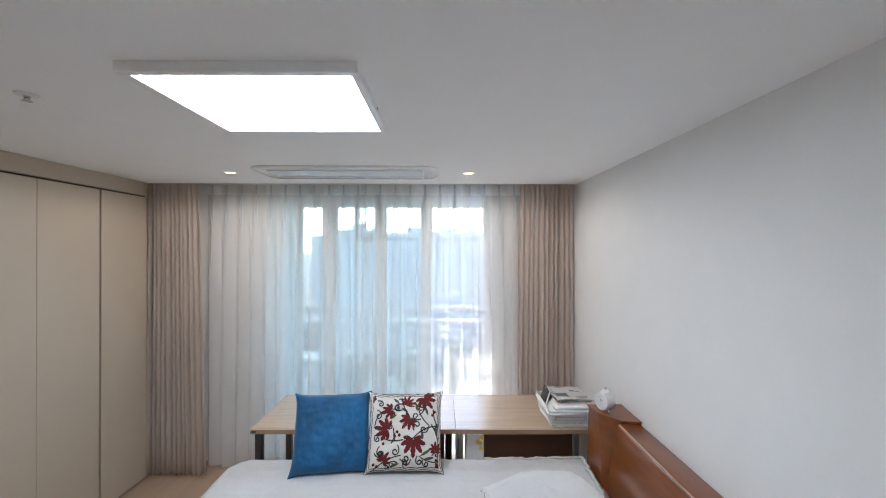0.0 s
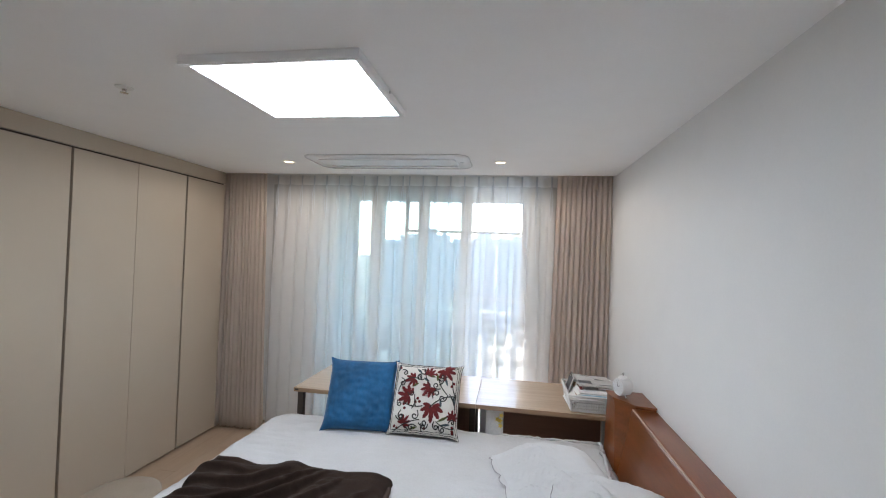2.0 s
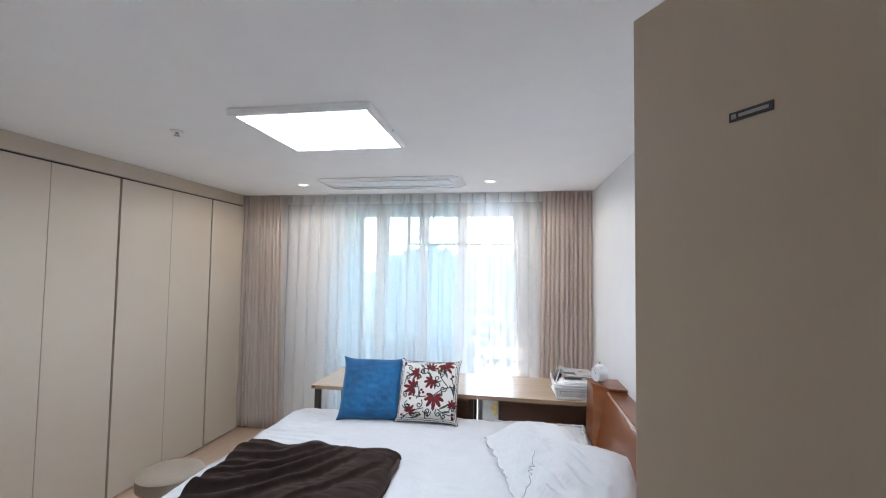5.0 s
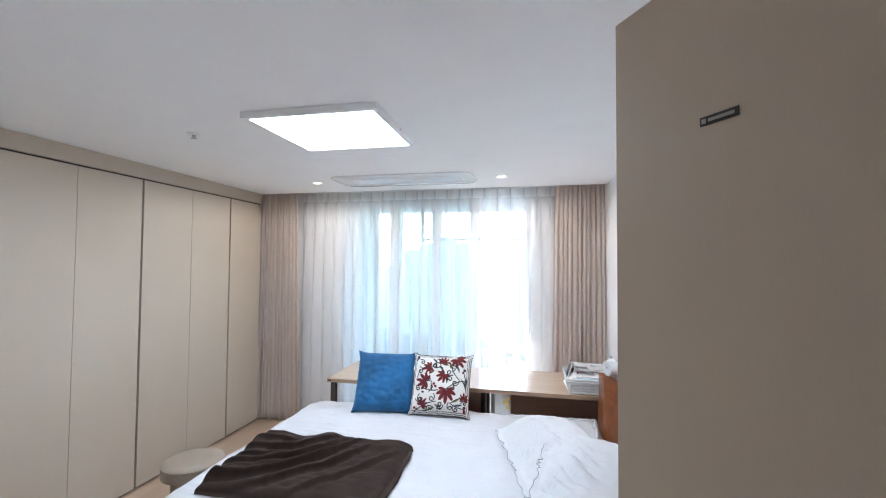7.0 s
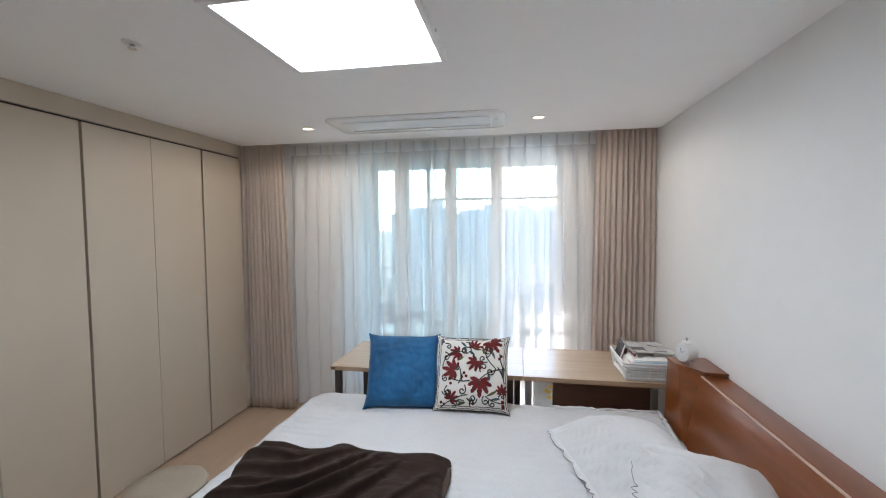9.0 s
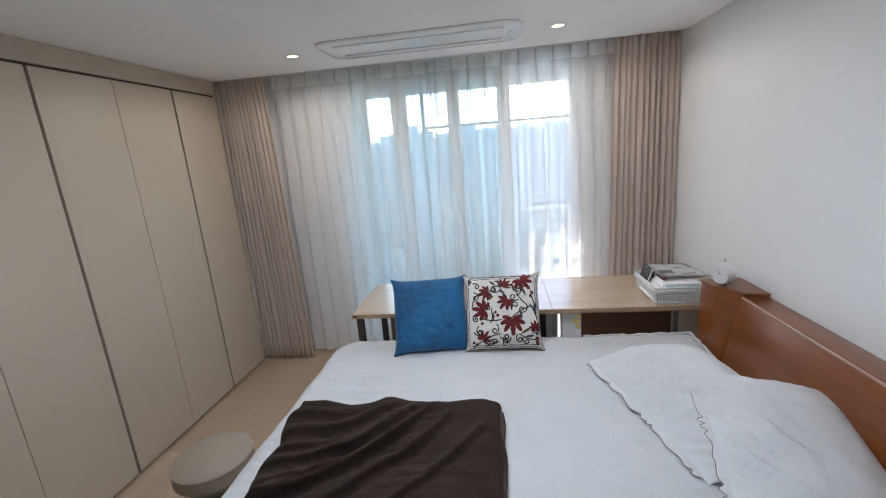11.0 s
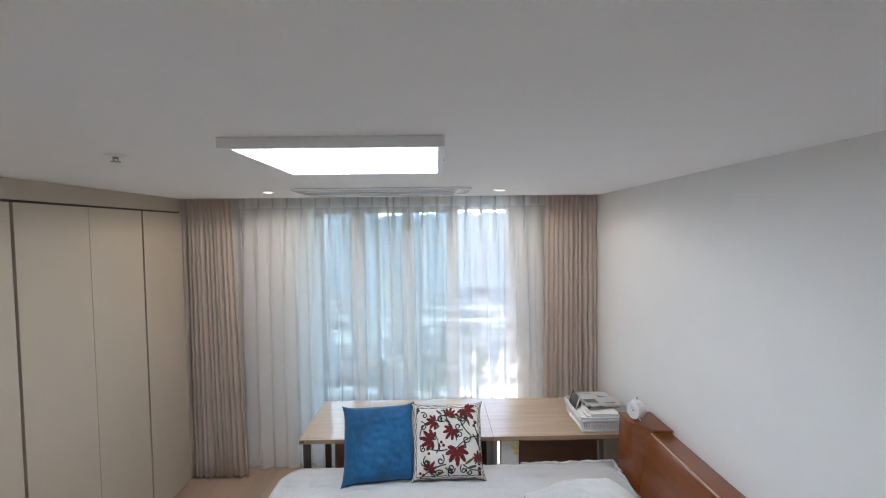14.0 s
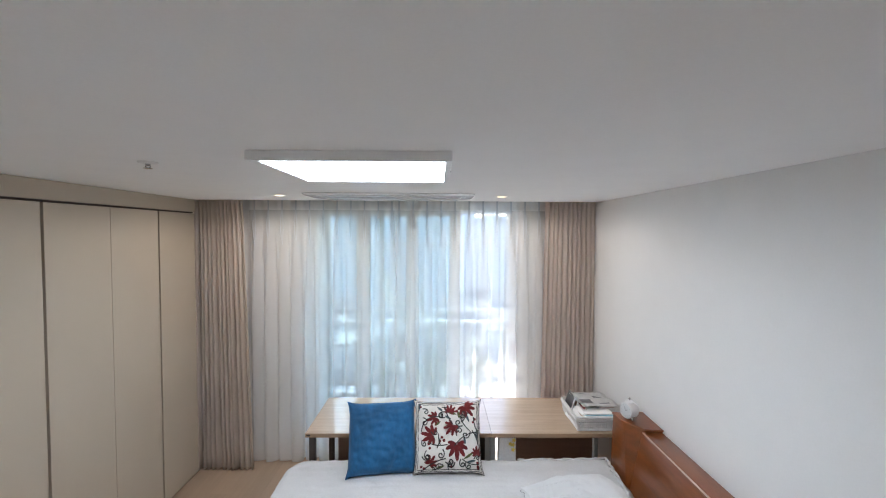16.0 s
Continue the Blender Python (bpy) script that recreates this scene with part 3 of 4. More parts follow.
def voile(x0, x1, label, seed, pitch, yc, rail0):
    """Pinch-pleated voile hanging from a heading tape."""
    rnd = random.Random(int(seed * 10))
    c = thing("sheer_curtain", label, "curtain", pose((x0 + x1) / 2, yc, 0), group="voile curtains")
    z0, z1 = 0.02, H - 0.075
    n = max(2, round((x1 - x0) / pitch))

    def fn(u, v):
        x, z = x0 + u * (x1 - x0), z0 + v * (z1 - z0)
        low = 1 - v
        ph = math.tau * n * u
        k = min(1, low * 2.6)
        wide = 0.42 + 1.0 * noise.noise((u * n * 0.83, 3.0, seed))
        y = yc + (0.012 + 0.028 * k) * math.cos(ph) + 0.012 * k * math.sin(ph * 0.5 + seed)
        return (x - 0.036 * k * wide * math.sin(ph) + 0.015 * k * math.sin(ph * 2 + 3 * noise.noise((u * n * 0.4, 9.0, seed))) + 0.006 * low * noise.noise((x * 4, z * 0.8, seed + 7)), y, z)
    part("cloth", sheet(fn, n * 22, 26), M_SHEER, c, smooth="all")

    def tape(u, v):
        x = x0 + u * (x1 - x0)
        return (x, yc + 0.012 * math.cos(math.tau * n * u), z1 + v * 0.085)
    part("heading_tape", sheet(tape, n * 12, 2), M_BAND, c, "denser heading tape", "all")
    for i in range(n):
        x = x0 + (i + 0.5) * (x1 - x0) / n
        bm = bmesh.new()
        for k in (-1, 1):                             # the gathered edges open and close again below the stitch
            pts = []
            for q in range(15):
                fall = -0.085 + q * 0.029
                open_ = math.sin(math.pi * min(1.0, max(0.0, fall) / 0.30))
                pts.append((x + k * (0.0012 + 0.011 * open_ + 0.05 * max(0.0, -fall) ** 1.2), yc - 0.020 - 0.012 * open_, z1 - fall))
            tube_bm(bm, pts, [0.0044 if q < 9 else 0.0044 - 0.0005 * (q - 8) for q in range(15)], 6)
        if rnd.random() < 0.7:                        # a crease that falls on to the floor, drawn as a grey shade line
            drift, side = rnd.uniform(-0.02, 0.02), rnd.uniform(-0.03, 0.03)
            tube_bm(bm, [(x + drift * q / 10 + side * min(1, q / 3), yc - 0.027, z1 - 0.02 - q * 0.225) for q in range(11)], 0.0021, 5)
        part("pinch_pleat", bm, M_FOLDSHADE, c, smooth="all")
    part("curtain_rail", box(rail0, x1, 3.765, 3.785, H + 0.06, H + 0.118, 0.003), M_WHITE, c, "white ceiling rail")
    part("hook_strip", box(rail0, x1, yc + 0.0125, yc + 0.015, H - 0.01, H + 0.06), M_WHITE, c)


voile(-1.66, -0.30, "white voile curtain, closed, hanging to the floor", 0.4, 0.128, 3.778, -1.66)
voile(-0.36, 1.03, "white voile curtain, closed, hanging to the floor, sunlit", 1.9, 0.128, 3.764, -0.2995)


# ---- on the ceiling ----
def rounded(x0, x1, y0, y1, r, seg=8):
    out = []
    for cx, cy, a0 in ((x1 - r, y1 - r, 0), (x0 + r, y1 - r, 90), (x0 + r, y0 + r, 180), (x1 - r, y0 + r, 270)):
        out += [(cx + r * math.cos(radians(a0 + 90 * k / seg)), cy + r * math.sin(radians(a0 + 90 * k / seg))) for k in range(seg + 1)]
    return out


def led_panel():
    x0, x1, y0, y1, zb = -0.557, 0.082, 1.383, 1.962, 2.366     # the diffuser
    lamp = thing("ceiling_light", "square flush LED ceiling light, lit, with a white metal rim", "ceiling light", pose(-0.237, 1.63, H))
    wl, wr, wn, wf = 0.033, 0.023, 0.024, 0.018                 # widths of the rim's four sides
    for a in ((x0 - wl, x1 + wr, y0 - wn, y0), (x0 - wl, x1 + wr, y1, y1 + wf), (x0 - wl, x0, y0, y1), (x1, x1 + wr, y0, y1)):
        part("frame", box(*a, zb, H, 0.0025), M_RIM, lamp)
    part("diffuser", box(x0, x1, y0, y1, zb + 0.004, zb + 0.012), M_PANEL, lamp, "glowing white diffuser")
    part("backing", box(x0, x1, y0, y1, zb + 0.03, H), M_WHITE, lamp)
    part("screw", lathe([(0, 0), (0.006, 0), (0.006, 0.004), (0, 0.004)], 12), M_CHROME, lamp).matrix_basis = pose(x1 + wr, 1.72, zb + 0.02, 0, 90)


led_panel()


def downlight(x, y):
    d = thing("downlight", "small round recessed downlight, lit warm", "downlight", pose(x, y, H), group="downlights by the curtain")
    part("trim_ring", lathe([(0.034, 0.002), (0.034, -0.004), (0.046, -0.004), (0.050, 0.0), (0.034, 0.002)], 32), M_WHITE, d, smooth=True, local=True)
    part("lens", lathe([(0, -0.0015), (0.034, -0.0015), (0.034, -0.0005), (0, -0.0005)], 32), M_SPOT, d, "warm glowing lens", local=True)
    lamp = new("downlight_lamp", bpy.data.lights.new("downlight_lamp", "SPOT"))
    lamp.data.energy, lamp.data.color, lamp.data.spot_size, lamp.data.spot_blend, lamp.data.shadow_soft_size = SPOT_WATTS, (1.0, 0.88, 0.77), radians(174), 0.35, 0.03
    lamp.matrix_basis = pose(x, y, H - 0.012)


downlight(-1.133, 3.116)
downlight(0.538, 3.118)


def air_conditioner():
    ac = thing("air_conditioner", "white one-way ceiling cassette air conditioner, closed", "air conditioner", pose(-0.3, 3.08, H))
    x0, x1, y0, y1 = -0.915, 0.320, 2.865, 3.340
    bm = bmesh.new()
    rings = []
    for r, inset, z in ((0.11, 0.0, H), (0.11, 0.0, H - 0.004), (0.10, 0.012, H - 0.011), (0.085, 0.04, H - 0.014)):
        rings.append([bm.verts.new((*p, z)) for p in rounded(x0 + inset, x1 - inset, y0 + inset, y1 - inset, r)])
    for a, c in zip(rings, rings[1:]):
        for i in range(len(a)):
            j = (i + 1) % len(a)
            bm.faces.new((a[i], a[j], c[j], c[i]))
    bm.faces.new(rings[-1])
    bmesh.ops.recalc_face_normals(bm, faces=bm.faces)
    part("cover", bm, M_ACSHELL, ac, smooth=True)
    # thin grey sheet that stands in for the shade at the cover's edge
    part("seal", prism(rounded(x0 - 0.0018, x1 + 0.0018, y0 - 0.0018, y1 + 0.0018, 0.11), "z", H - 0.002, H), M_GREYP, ac, "grey shadow line round the cover")
    lid = part("front_panel", prism(rounded(x0 + 0.10, x1 - 0.10, 2.955, 3.165, 0.03), "z", H - 0.019, H - 0.0142, 0.002), M_ACSHELL, ac, "flat white panel")
    part("groove", prism(rounded(x0 + 0.092, x1 - 0.092, 2.947, 3.173, 0.035), "z", H - 0.0152, H - 0.0142), M_GROOVE, lid)
    part("louver", box(x0 + 0.11, x1 - 0.11, 3.195, 3.262, H - 0.022, H - 0.0142, 0.003), M_ACSHELL, ac, "long white air flap", True)
    part("slot", box(x0 + 0.10, x1 - 0.10, 3.19, 3.267, H - 0.0152, H - 0.0142), M_GROOVE, ac)
    part("sensor", lathe([(0, 0), (0.012, 0), (0.012, 0.003), (0, 0.003)], 16), M_GREYP, ac).matrix_basis = pose(x1 - 0.06, 3.06, H - 0.0165)


air_conditioner()


def sprinkler(x, y):
    s = thing("sprinkler", "small ceiling fire sprinkler head with a chrome deflector", "sprinkler", pose(x, y, H))
    part("escutcheon", lathe([(0, 0), (0.036, 0), (0.034, -0.005), (0.018, -0.008), (0, -0.008)], 24), M_WHITE, s, smooth=True, local=True)
    part("body", lathe([(0.010, -0.008), (0.010, -0.012), (0.006, -0.015), (0, -0.015)], 16), M_CHROME, s, smooth=True, local=True)
    for k in (-1, 1):
        part("arm", tube([(k * 0.008, 0, -0.012), (k * 0.010, 0, -0.018), (k * 0.004, 0, -0.024)], 0.002, 6), M_CHROME, s, local=True)
    part("deflector", lathe([(0, -0.024), (0.015, -0.024), (0.017, -0.026), (0, -0.026)], 12), M_CHROME, s, local=True)


sprinkler(-1.09, 1.625)


# ---- two desks along the window ----
def desk(x0, x1, y0, y1, top, legs, label, back0, back1):
    d = thing("desk", label, "desk", pose((x0 + x1) / 2, (y0 + y1) / 2, 0), group="desks under the window")
    t = part("desktop", box(x0, x1, y0 + 0.0022, y1, top - 0.03, top, 0.0015, 1), M_DESK, d)
    part("edge_band", box(x0 + 0.001, x1 - 0.001, y0, y0 + 0.002, top - 0.0295, top - 0.0008), M_DESKEDGE, t)
    for x in (x0 + 0.018, x1 - 0.018 - 0.042):
        for y in (y0 + (0.03 if x < 0.3 or x > 0.6 else 0.24), y1 - 0.075):
            part("leg", box(x, x + 0.042, y, y + 0.042, 0.004, top - 0.03, 0.003), legs, d)
        part("side_bar", box(x + 0.008, x + 0.034, y0 + 0.285, y1 - 0.076, top - 0.06, top - 0.03), legs, d)
    part("modesty_panel", box(back0, back1, y1 - 0.10, y1 - 0.082, 0.18, top - 0.031, 0.002), M_MODESTY, d, "dark walnut back panel")
    return d


DESK_TOP = 0.712
d1 = desk(-0.872, 0.4405, 2.852, 3.500, DESK_TOP, M_DARKMETAL, "light oak desk with dark metal legs pushed against the bed", -0.77, 0.375)
part("label_plate", box(-0.862, -0.835, 2.8508, 2.8521, DESK_TOP - 0.020, DESK_TOP - 0.008), M_DARKMETAL, d1, "small dark maker's plate")
desk(0.4415, 1.440, 2.850, 3.498, DESK_TOP, M_LIGHTMETAL, "light oak desk with pale metal legs beside the bedpost", 0.61, 1.36)

bag = thing("paper_bag", "white paper bag with yellow flowers standing on the floor", "bag", pose(0.568, 2.975, 0))
part("body", box(0.508, 0.628, 2.93, 3.02, 0.0, 0.662, 0.003), M_PAPER, bag)
for fx, fz in ((0.606, 0.590), (0.614, 0.625), (0.588, 0.598), (0.609, 0.555)):
    bm = bmesh.new()
    rim = [(fx + math.cos(k * math.tau / 20) * (0.013 + 0.005 * math.cos(k * math.tau / 4)), fz + math.sin(k * math.tau / 20) * (0.013 + 0.005 * math.cos(k * math.tau / 4))) for k in range(20)]
    front, rear = [bm.verts.new((x, 2.9272, z)) for x, z in rim], [bm.verts.new((x, 2.9305, z)) for x, z in rim]
    bm.faces.new(front)
    for k in range(20):
        bm.faces.new((front[k], rear[k], rear[(k + 1) % 20], front[(k + 1) % 20]))
    bmesh.ops.recalc_face_normals(bm, faces=bm.faces)
    part("printed_flower", bm, M_YELLOW, bag)


# ---- bed ----
BED = (-0.962, 1.262, 0.86, 2.835)       # x and y of the mattress
BT = 0.562


def bed_height(x, y):
    """The top of the quilt: quilted rows, shallow dents, drooping borders."""
    x0, x1, y0, y1 = BED
    e = min(x - x0, x1 - x, y - y0, y1 - y)
    r, cr = 0.075, 0.17
    cx, cy = cr - min(x - x0, x1 - x), cr - min(y - y0, y1 - y)
    if cx > 0 and cy > 0 and x < 0.2:                # the corners slump
        e = min(e, cr - math.hypot(cx, cy))
    drop = 0.0 if e >= r else r - math.sqrt(max(0.0, r * r - (r - max(e, 0)) ** 2)) + max(0.0, -e) * 1.6
    row = abs(math.sin(math.pi * y / 0.062))
    quilt = 0.0028 * row ** 0.6 + 0.0015 * math.sin(x * 38 + 3 * math.sin(y * 7))
    return BT - 0.004 - drop * 0.9 + quilt + 0.010 * noise.noise((x * 2.2, y * 2.6, 1.0)) + 0.006 * noise.noise((x * 6, y * 10, 4.0)) + 0.003 * noise.noise((x * 17, y * 23, 2.0))


def build_bed():
    x0, x1, y0, y1 = BED
    bed = thing("bed", "large bed with reddish wood headboard and white quilted cover", "bed", pose(0.2, 1.85, 0))
    n, m = 150, 150
    bm = bmesh.new()
    g = []
    for i in range(-3, n + 4):
        row = []
        for j in range(-3, m + 4):
            u, v = min(max(i, 0), n) / n, min(max(j, 0), m) / m
            x, y = x0 + u * (x1 - x0), y0 + v * (y1 - y0)
            z = bed_height(x, y)
            k = max(-i, i - n, -j, j - m, 0)
            if k:
                z -= k * 0.085
                wave = 0.010 * math.sin(x * 21 + y * 17) + 0.006 * math.sin(x * 47 - y * 39)
                out = 0.004 + wave * k / 3
                x += -out if i < 0 else out if i > n else 0
                y += -out if j < 0 else out if j > m else 0
            row.append(bm.verts.new((x, y, z)))
        g.append(row)
    for a, c in zip(g, g[1:]):
        for j in range(len(a) - 1):
            bm.faces.new((a[j], c[j], c[j + 1], a[j + 1]))
    part("quilted_cover", bm, M_QUILT, bed, "white quilted mattress cover", "all")
    run = [(0.62 + q * (x1 - 0.66) / 40, y1 - 0.018) for q in range(41)] + [(x1 - 0.03 - 0.05 * q / 40, y1 - 0.03 - q * 0.55 / 40) for q in range(41)]
    hem = []
    for q, (x, y) in enumerate(run):
        w = 0.55 + 0.45 * min(1, q / 20)
        hem.append((x + 0.016 * w * noise.noise((q * 0.33, 1, 4)), y + 0.020 * w * noise.noise((q * 0.29, 5, 4)) - 0.01, bed_height(x, y) + 0.004 + 0.010 * w * (1 + noise.noise((q * 0.41, 8, 4)))))
    part("gathered_hem", tube(hem, [0.010 + 0.006 * noise.noise((q * 0.5, 3, 2)) for q in range(len(hem))], 8), M_QUILT, bed, "rumpled elastic hem of the cover", "all")
    part("mattress", box(x0 + 0.03, x1 - 0.02, y0 + 0.03, y1 - 0.03, 0.29, 0.47, 0.03, 3), M_LINEN, bed, "white mattress", True)
    part("bed_base", box(x0 + 0.02, x1, y0 + 0.02, y1 - 0.02, 0.10, 0.29, 0.006), M_WOOD, bed)
    for x in (x0 + 0.1, x1 - 0.2):
        for y in (y0 + 0.1, y1 - 0.18):
            part("leg", box(x, x + 0.07, y, y + 0.07, 0, 0.10, 0.004), M_WOOD, bed)
    # gathered border of the cover in the corner by the post
    bm = sheet(lambda u, v: (0.93 + 0.31 * u, 2.80 + 0.025 * math.sin(u * 23) * (1 - v) + 0.03 * v - 0.06 * u * u, 0.522 + 0.018 * math.sin(u * 31 + 2 * v) - 0.05 * v + 0.02 * noise.noise((u * 9, v * 3, 2))), 50, 8)
    bmesh.ops.solidify(bm, geom=bm.faces[:], thickness=0.006)
    bmesh.ops.recalc_face_normals(bm, faces=bm.faces)
    part("gathered_border", bm, M_QUILT, bed, "crumpled edge of the cover", "all")
    bm = sheet(lambda u, v: (1.225 + 0.022 * v + 0.012 * math.sin(u * 15), 2.76 - 0.58 * u, 0.548 + 0.010 * math.sin(u * 27) - 0.03 * v), 50, 5)
    bmesh.ops.solidify(bm, geom=bm.faces[:], thickness=0.006)
    bmesh.ops.recalc_face_normals(bm, faces=bm.faces)
    part("gathered_border", bm, M_QUILT, bed, "crumpled edge of the cover", "all")
    # headboard: a leaning padded-looking wood panel with a flat ledge, and a chamfered post at each end
    top = 0.893
    hb = part("headboard", prism([(1.455, 0.12), (1.455, top), (1.345, top), (1.330, top - 0.012), (1.258, 0.50), (1.263, 0.12)], "y", 0.815, 2.50, 0.003), M_WOOD, bed, "polished reddish wood headboard", True)
    # the highlight on the ledge's front edge, painted as a pale strip
    part("edge_strip", tube([(1.3355, 0.83, top - 0.0035), (1.3355, 2.495, top - 0.0035)], 0.0045, 8), M_WOODEDGE, hb, "pale highlight put along the edge", True)
    for end in (0, 1):
        def yy(v):
            return v if end else 3.315 - v
        tz = 0.908
        bm = bmesh.new()
        up = [(1.455, 2.482), (1.350, 2.500), (1.262, 2.622), (1.252, 2.745), (1.455, 2.745)]
        mid = [(1.455, 2.482), (1.352, 2.500), (1.264, 2.600), (1.252, 2.745), (1.455, 2.745)]
        low = [(1.455, 2.482), (1.275, 2.500), (1.254, 2.520), (1.240, 2.745), (1.455, 2.745)]
        rings = [[bm.verts.new((x, yy(y), z)) for x, y in ring] for ring, z in ((low, 0.0), (low, 0.46), (mid, tz - 0.03), (up, tz))]
        for a, c in zip(rings, rings[1:]):
            for i in range(5):
                j = (i + 1) % 5
                bm.faces.new((a[i], a[j], c[j], c[i]))
        bm.faces.new(rings[0][::-1]), bm.faces.new(rings[-1])
        bmesh.ops.recalc_face_normals(bm, faces=bm.faces)
        bmesh.ops.bevel(bm, geom=[e for e in bm.edges if e.verts[0].co.z > 0.3 or e.verts[1].co.z > 0.3], offset=0.004, segments=2, profile=0.5, affect="EDGES")
        post = part("bedpost", bm, M_WOOD, bed, "chamfered reddish wood post", True)
        cap = [(1.457, yy(2.478)), (1.349, yy(2.494)), (1.256, yy(2.620)), (1.246, yy(2.749)), (1.457, yy(2.749))]
        part("cap", prism(cap if end else cap[::-1], "z", tz - 0.006, tz + 0.004, 0.002), M_WOOD, post)


build_bed()


# ---- cushions against the desk ----
def cushion_point(u, v, side, a, b, t, seed):
    """A stuffed square: pinched corners, swollen middle. u, v in -1..1; side -1 is the front."""
    x = a * u * (1 - 0.055 * (1 - v ** 6) * abs(u) ** 3 + 0.035 * (u * v) ** 8)
    z = b * v * (1 - 0.055 * (1 - u ** 6) * abs(v) ** 3 + 0.035 * (u * v) ** 8)
    h = t * (max(0.0, 1 - u ** 4) * max(0.0, 1 - v ** 4)) ** 0.55 * (1 - 0.18 * v)
    h *= 1 + 0.13 * noise.noise((u * 2.3, v * 2.3, seed)) + (0.13 if seed < 2 else 0.07) * noise.noise((u * 5, v * 7, seed + 5)) + 0.035 * noise.noise((u * 14, v * 16, seed + 8))
    crease = 0.022 * max(0.0, 1 - abs(u - 0.35 - 0.5 * (v + 0.7)) * 7) * max(0.0, 1 - abs(v + 0.65) * 2.6) if seed < 2 else 0
    return Vector((x, side * (h - crease) , z))


def cushion_mesh(a, b, t, seed, n=64):
    bm = bmesh.new()
    g = {}
    for s in (-1, 1):
        for i in range(n + 1):
            for j in range(n + 1):
                edge = i in (0, n) or j in (0, n)
                if s == 1 and edge:
                    g[s, i, j] = g[-1, i, j]
                else:
                    u, v = math.sin((i / n - 0.5) * math.pi), math.sin((j / n - 0.5) * math.pi)
                    g[s, i, j] = bm.verts.new(cushion_point(u, v, s, a, b, t, seed))
    for s in (-1, 1):
        for i in range(n):
            for j in range(n):
                q = [g[s, i, j], g[s, i + 1, j], g[s, i + 1, j + 1], g[s, i, j + 1]]
                bm.faces.new(q if s == -1 else q[::-1])
    return bm


def frame_of(origin, right, up):
    """A pose with x along right, z along up."""
    r, w = Vector(right).normalized(), Vector(up)
    w = (w - r * w.dot(r)).normalized()
    y = w.cross(r)
    return Matrix(((r.x, y.x, w.x, origin[0]), (r.y, y.y, w.y, origin[1]), (r.z, y.z, w.z, origin[2]), (0, 0, 0, 1)))


def seam_path(a, b, t, seed, k=1.0, n=24):
    pts = []
    for s in range(4):
        for i in range(n):
            q = -1 + 2 * i / n
            u, v = ((q, -1), (1, q), (-q, 1), (-1, -q))[s]
            pts.append(cushion_point(u, v, -1, a * k, b * k, t, seed))
    return pts


blue = thing("cushion", "square deep blue velvet cushion leaning on the desk edge", "cushion", frame_of((-0.308, 2.695, 0.762), (0.430, 0.072, -0.008), (0.0, 0.205, 0.392)))
part("cover", cushion_mesh(0.226, 0.226, 0.070, 1.0), M_BLUE, blue, "crushed blue velvet cover", "all", True)
part("piping", tube(seam_path(0.226, 0.226, 0.070, 1.0, 1.0), 0.0035, 6, True), M_BLUE, blue, smooth=True, local=True)

FA, FT, FS = 0.225, 0.066, 3.0
floral = thing("cushion", "ivory cushion embroidered with dark red leaves and black vines", "cushion", frame_of((0.128, 2.700, 0.766), (0.425, 0.0, 0.004), (0.0, 0.205, 0.388)))
part("cover", cushion_mesh(FA, FA, FT, FS), M_CANVAS, floral, "ivory cotton cover", "all", True)
part("piping", tube(seam_path(FA, FA, FT, FS), 0.003, 6, True), M_VINE, floral, "dark corded edge", True, True)


def on_cloth(u, v, lift=0.0014):
    p = cushion_point(u, v, -1, FA, FA, FT, FS)
    e = 0.01
    n = (cushion_point(u + e, v, -1, FA, FA, FT, FS) - p).cross(cushion_point(u, v + e, -1, FA, FA, FT, FS) - p).normalized()
    return p + n * lift


def stitched(path, radius):
    return tube([on_cloth(u, v, 0.0022) for u, v in path], radius, 6)


def curl(u, v, heading, length, k0, k1, n=26):
    """A line that starts at u, v and bends ever more."""
    out, a = [(u, v)], radians(heading)
    for i in range(n):
        a += radians(k0 + (k1 - k0) * i / n) / n
        u, v = u + math.cos(a) * length / n, v + math.sin(a) * length / n
        out.append((max(-0.9, min(0.9, u)), max(-0.9, min(0.9, v))))
    return out


def cloth_patch(points, lift=0.0030):
    """A small raised patch of stitching, given as a fan about its first point."""
    bm = bmesh.new()
    c = bm.verts.new(on_cloth(*points[0], lift + 0.0012))
    ring = [bm.verts.new(on_cloth(*p, lift)) for p in points[1:]]
    skirt = [bm.verts.new(on_cloth(*p, -0.001)) for p in points[1:]]
    for i in range(len(ring)):
        j = (i + 1) % len(ring)
        bm.faces.new((c, ring[i], ring[j]))
        bm.faces.new((ring[i], skirt[i], skirt[j], ring[j]))
    bmesh.ops.recalc_face_normals(bm, faces=bm.faces)
    return bm


def lobe(u, v, heading, length, width):
    a = radians(heading)
    d, s = (math.cos(a), math.sin(a)), (-math.sin(a), math.cos(a))
    pts = [(u + d[0] * length * 0.5, v + d[1] * length * 0.5)]
    for f, w in ((0.05, 0.15), (0.35, 0.75), (0.62, 1.0), (0.74, 0.72), (0.84, 0.8), (1.0, 0.0), (0.84, -0.8), (0.74, -0.72), (0.62, -1.0), (0.35, -0.75), (0.05, -0.15)):
        pts.append((u + d[0] * length * f + s[0] * width * w, v + d[1] * length * f + s[1] * width * w))
    return pts


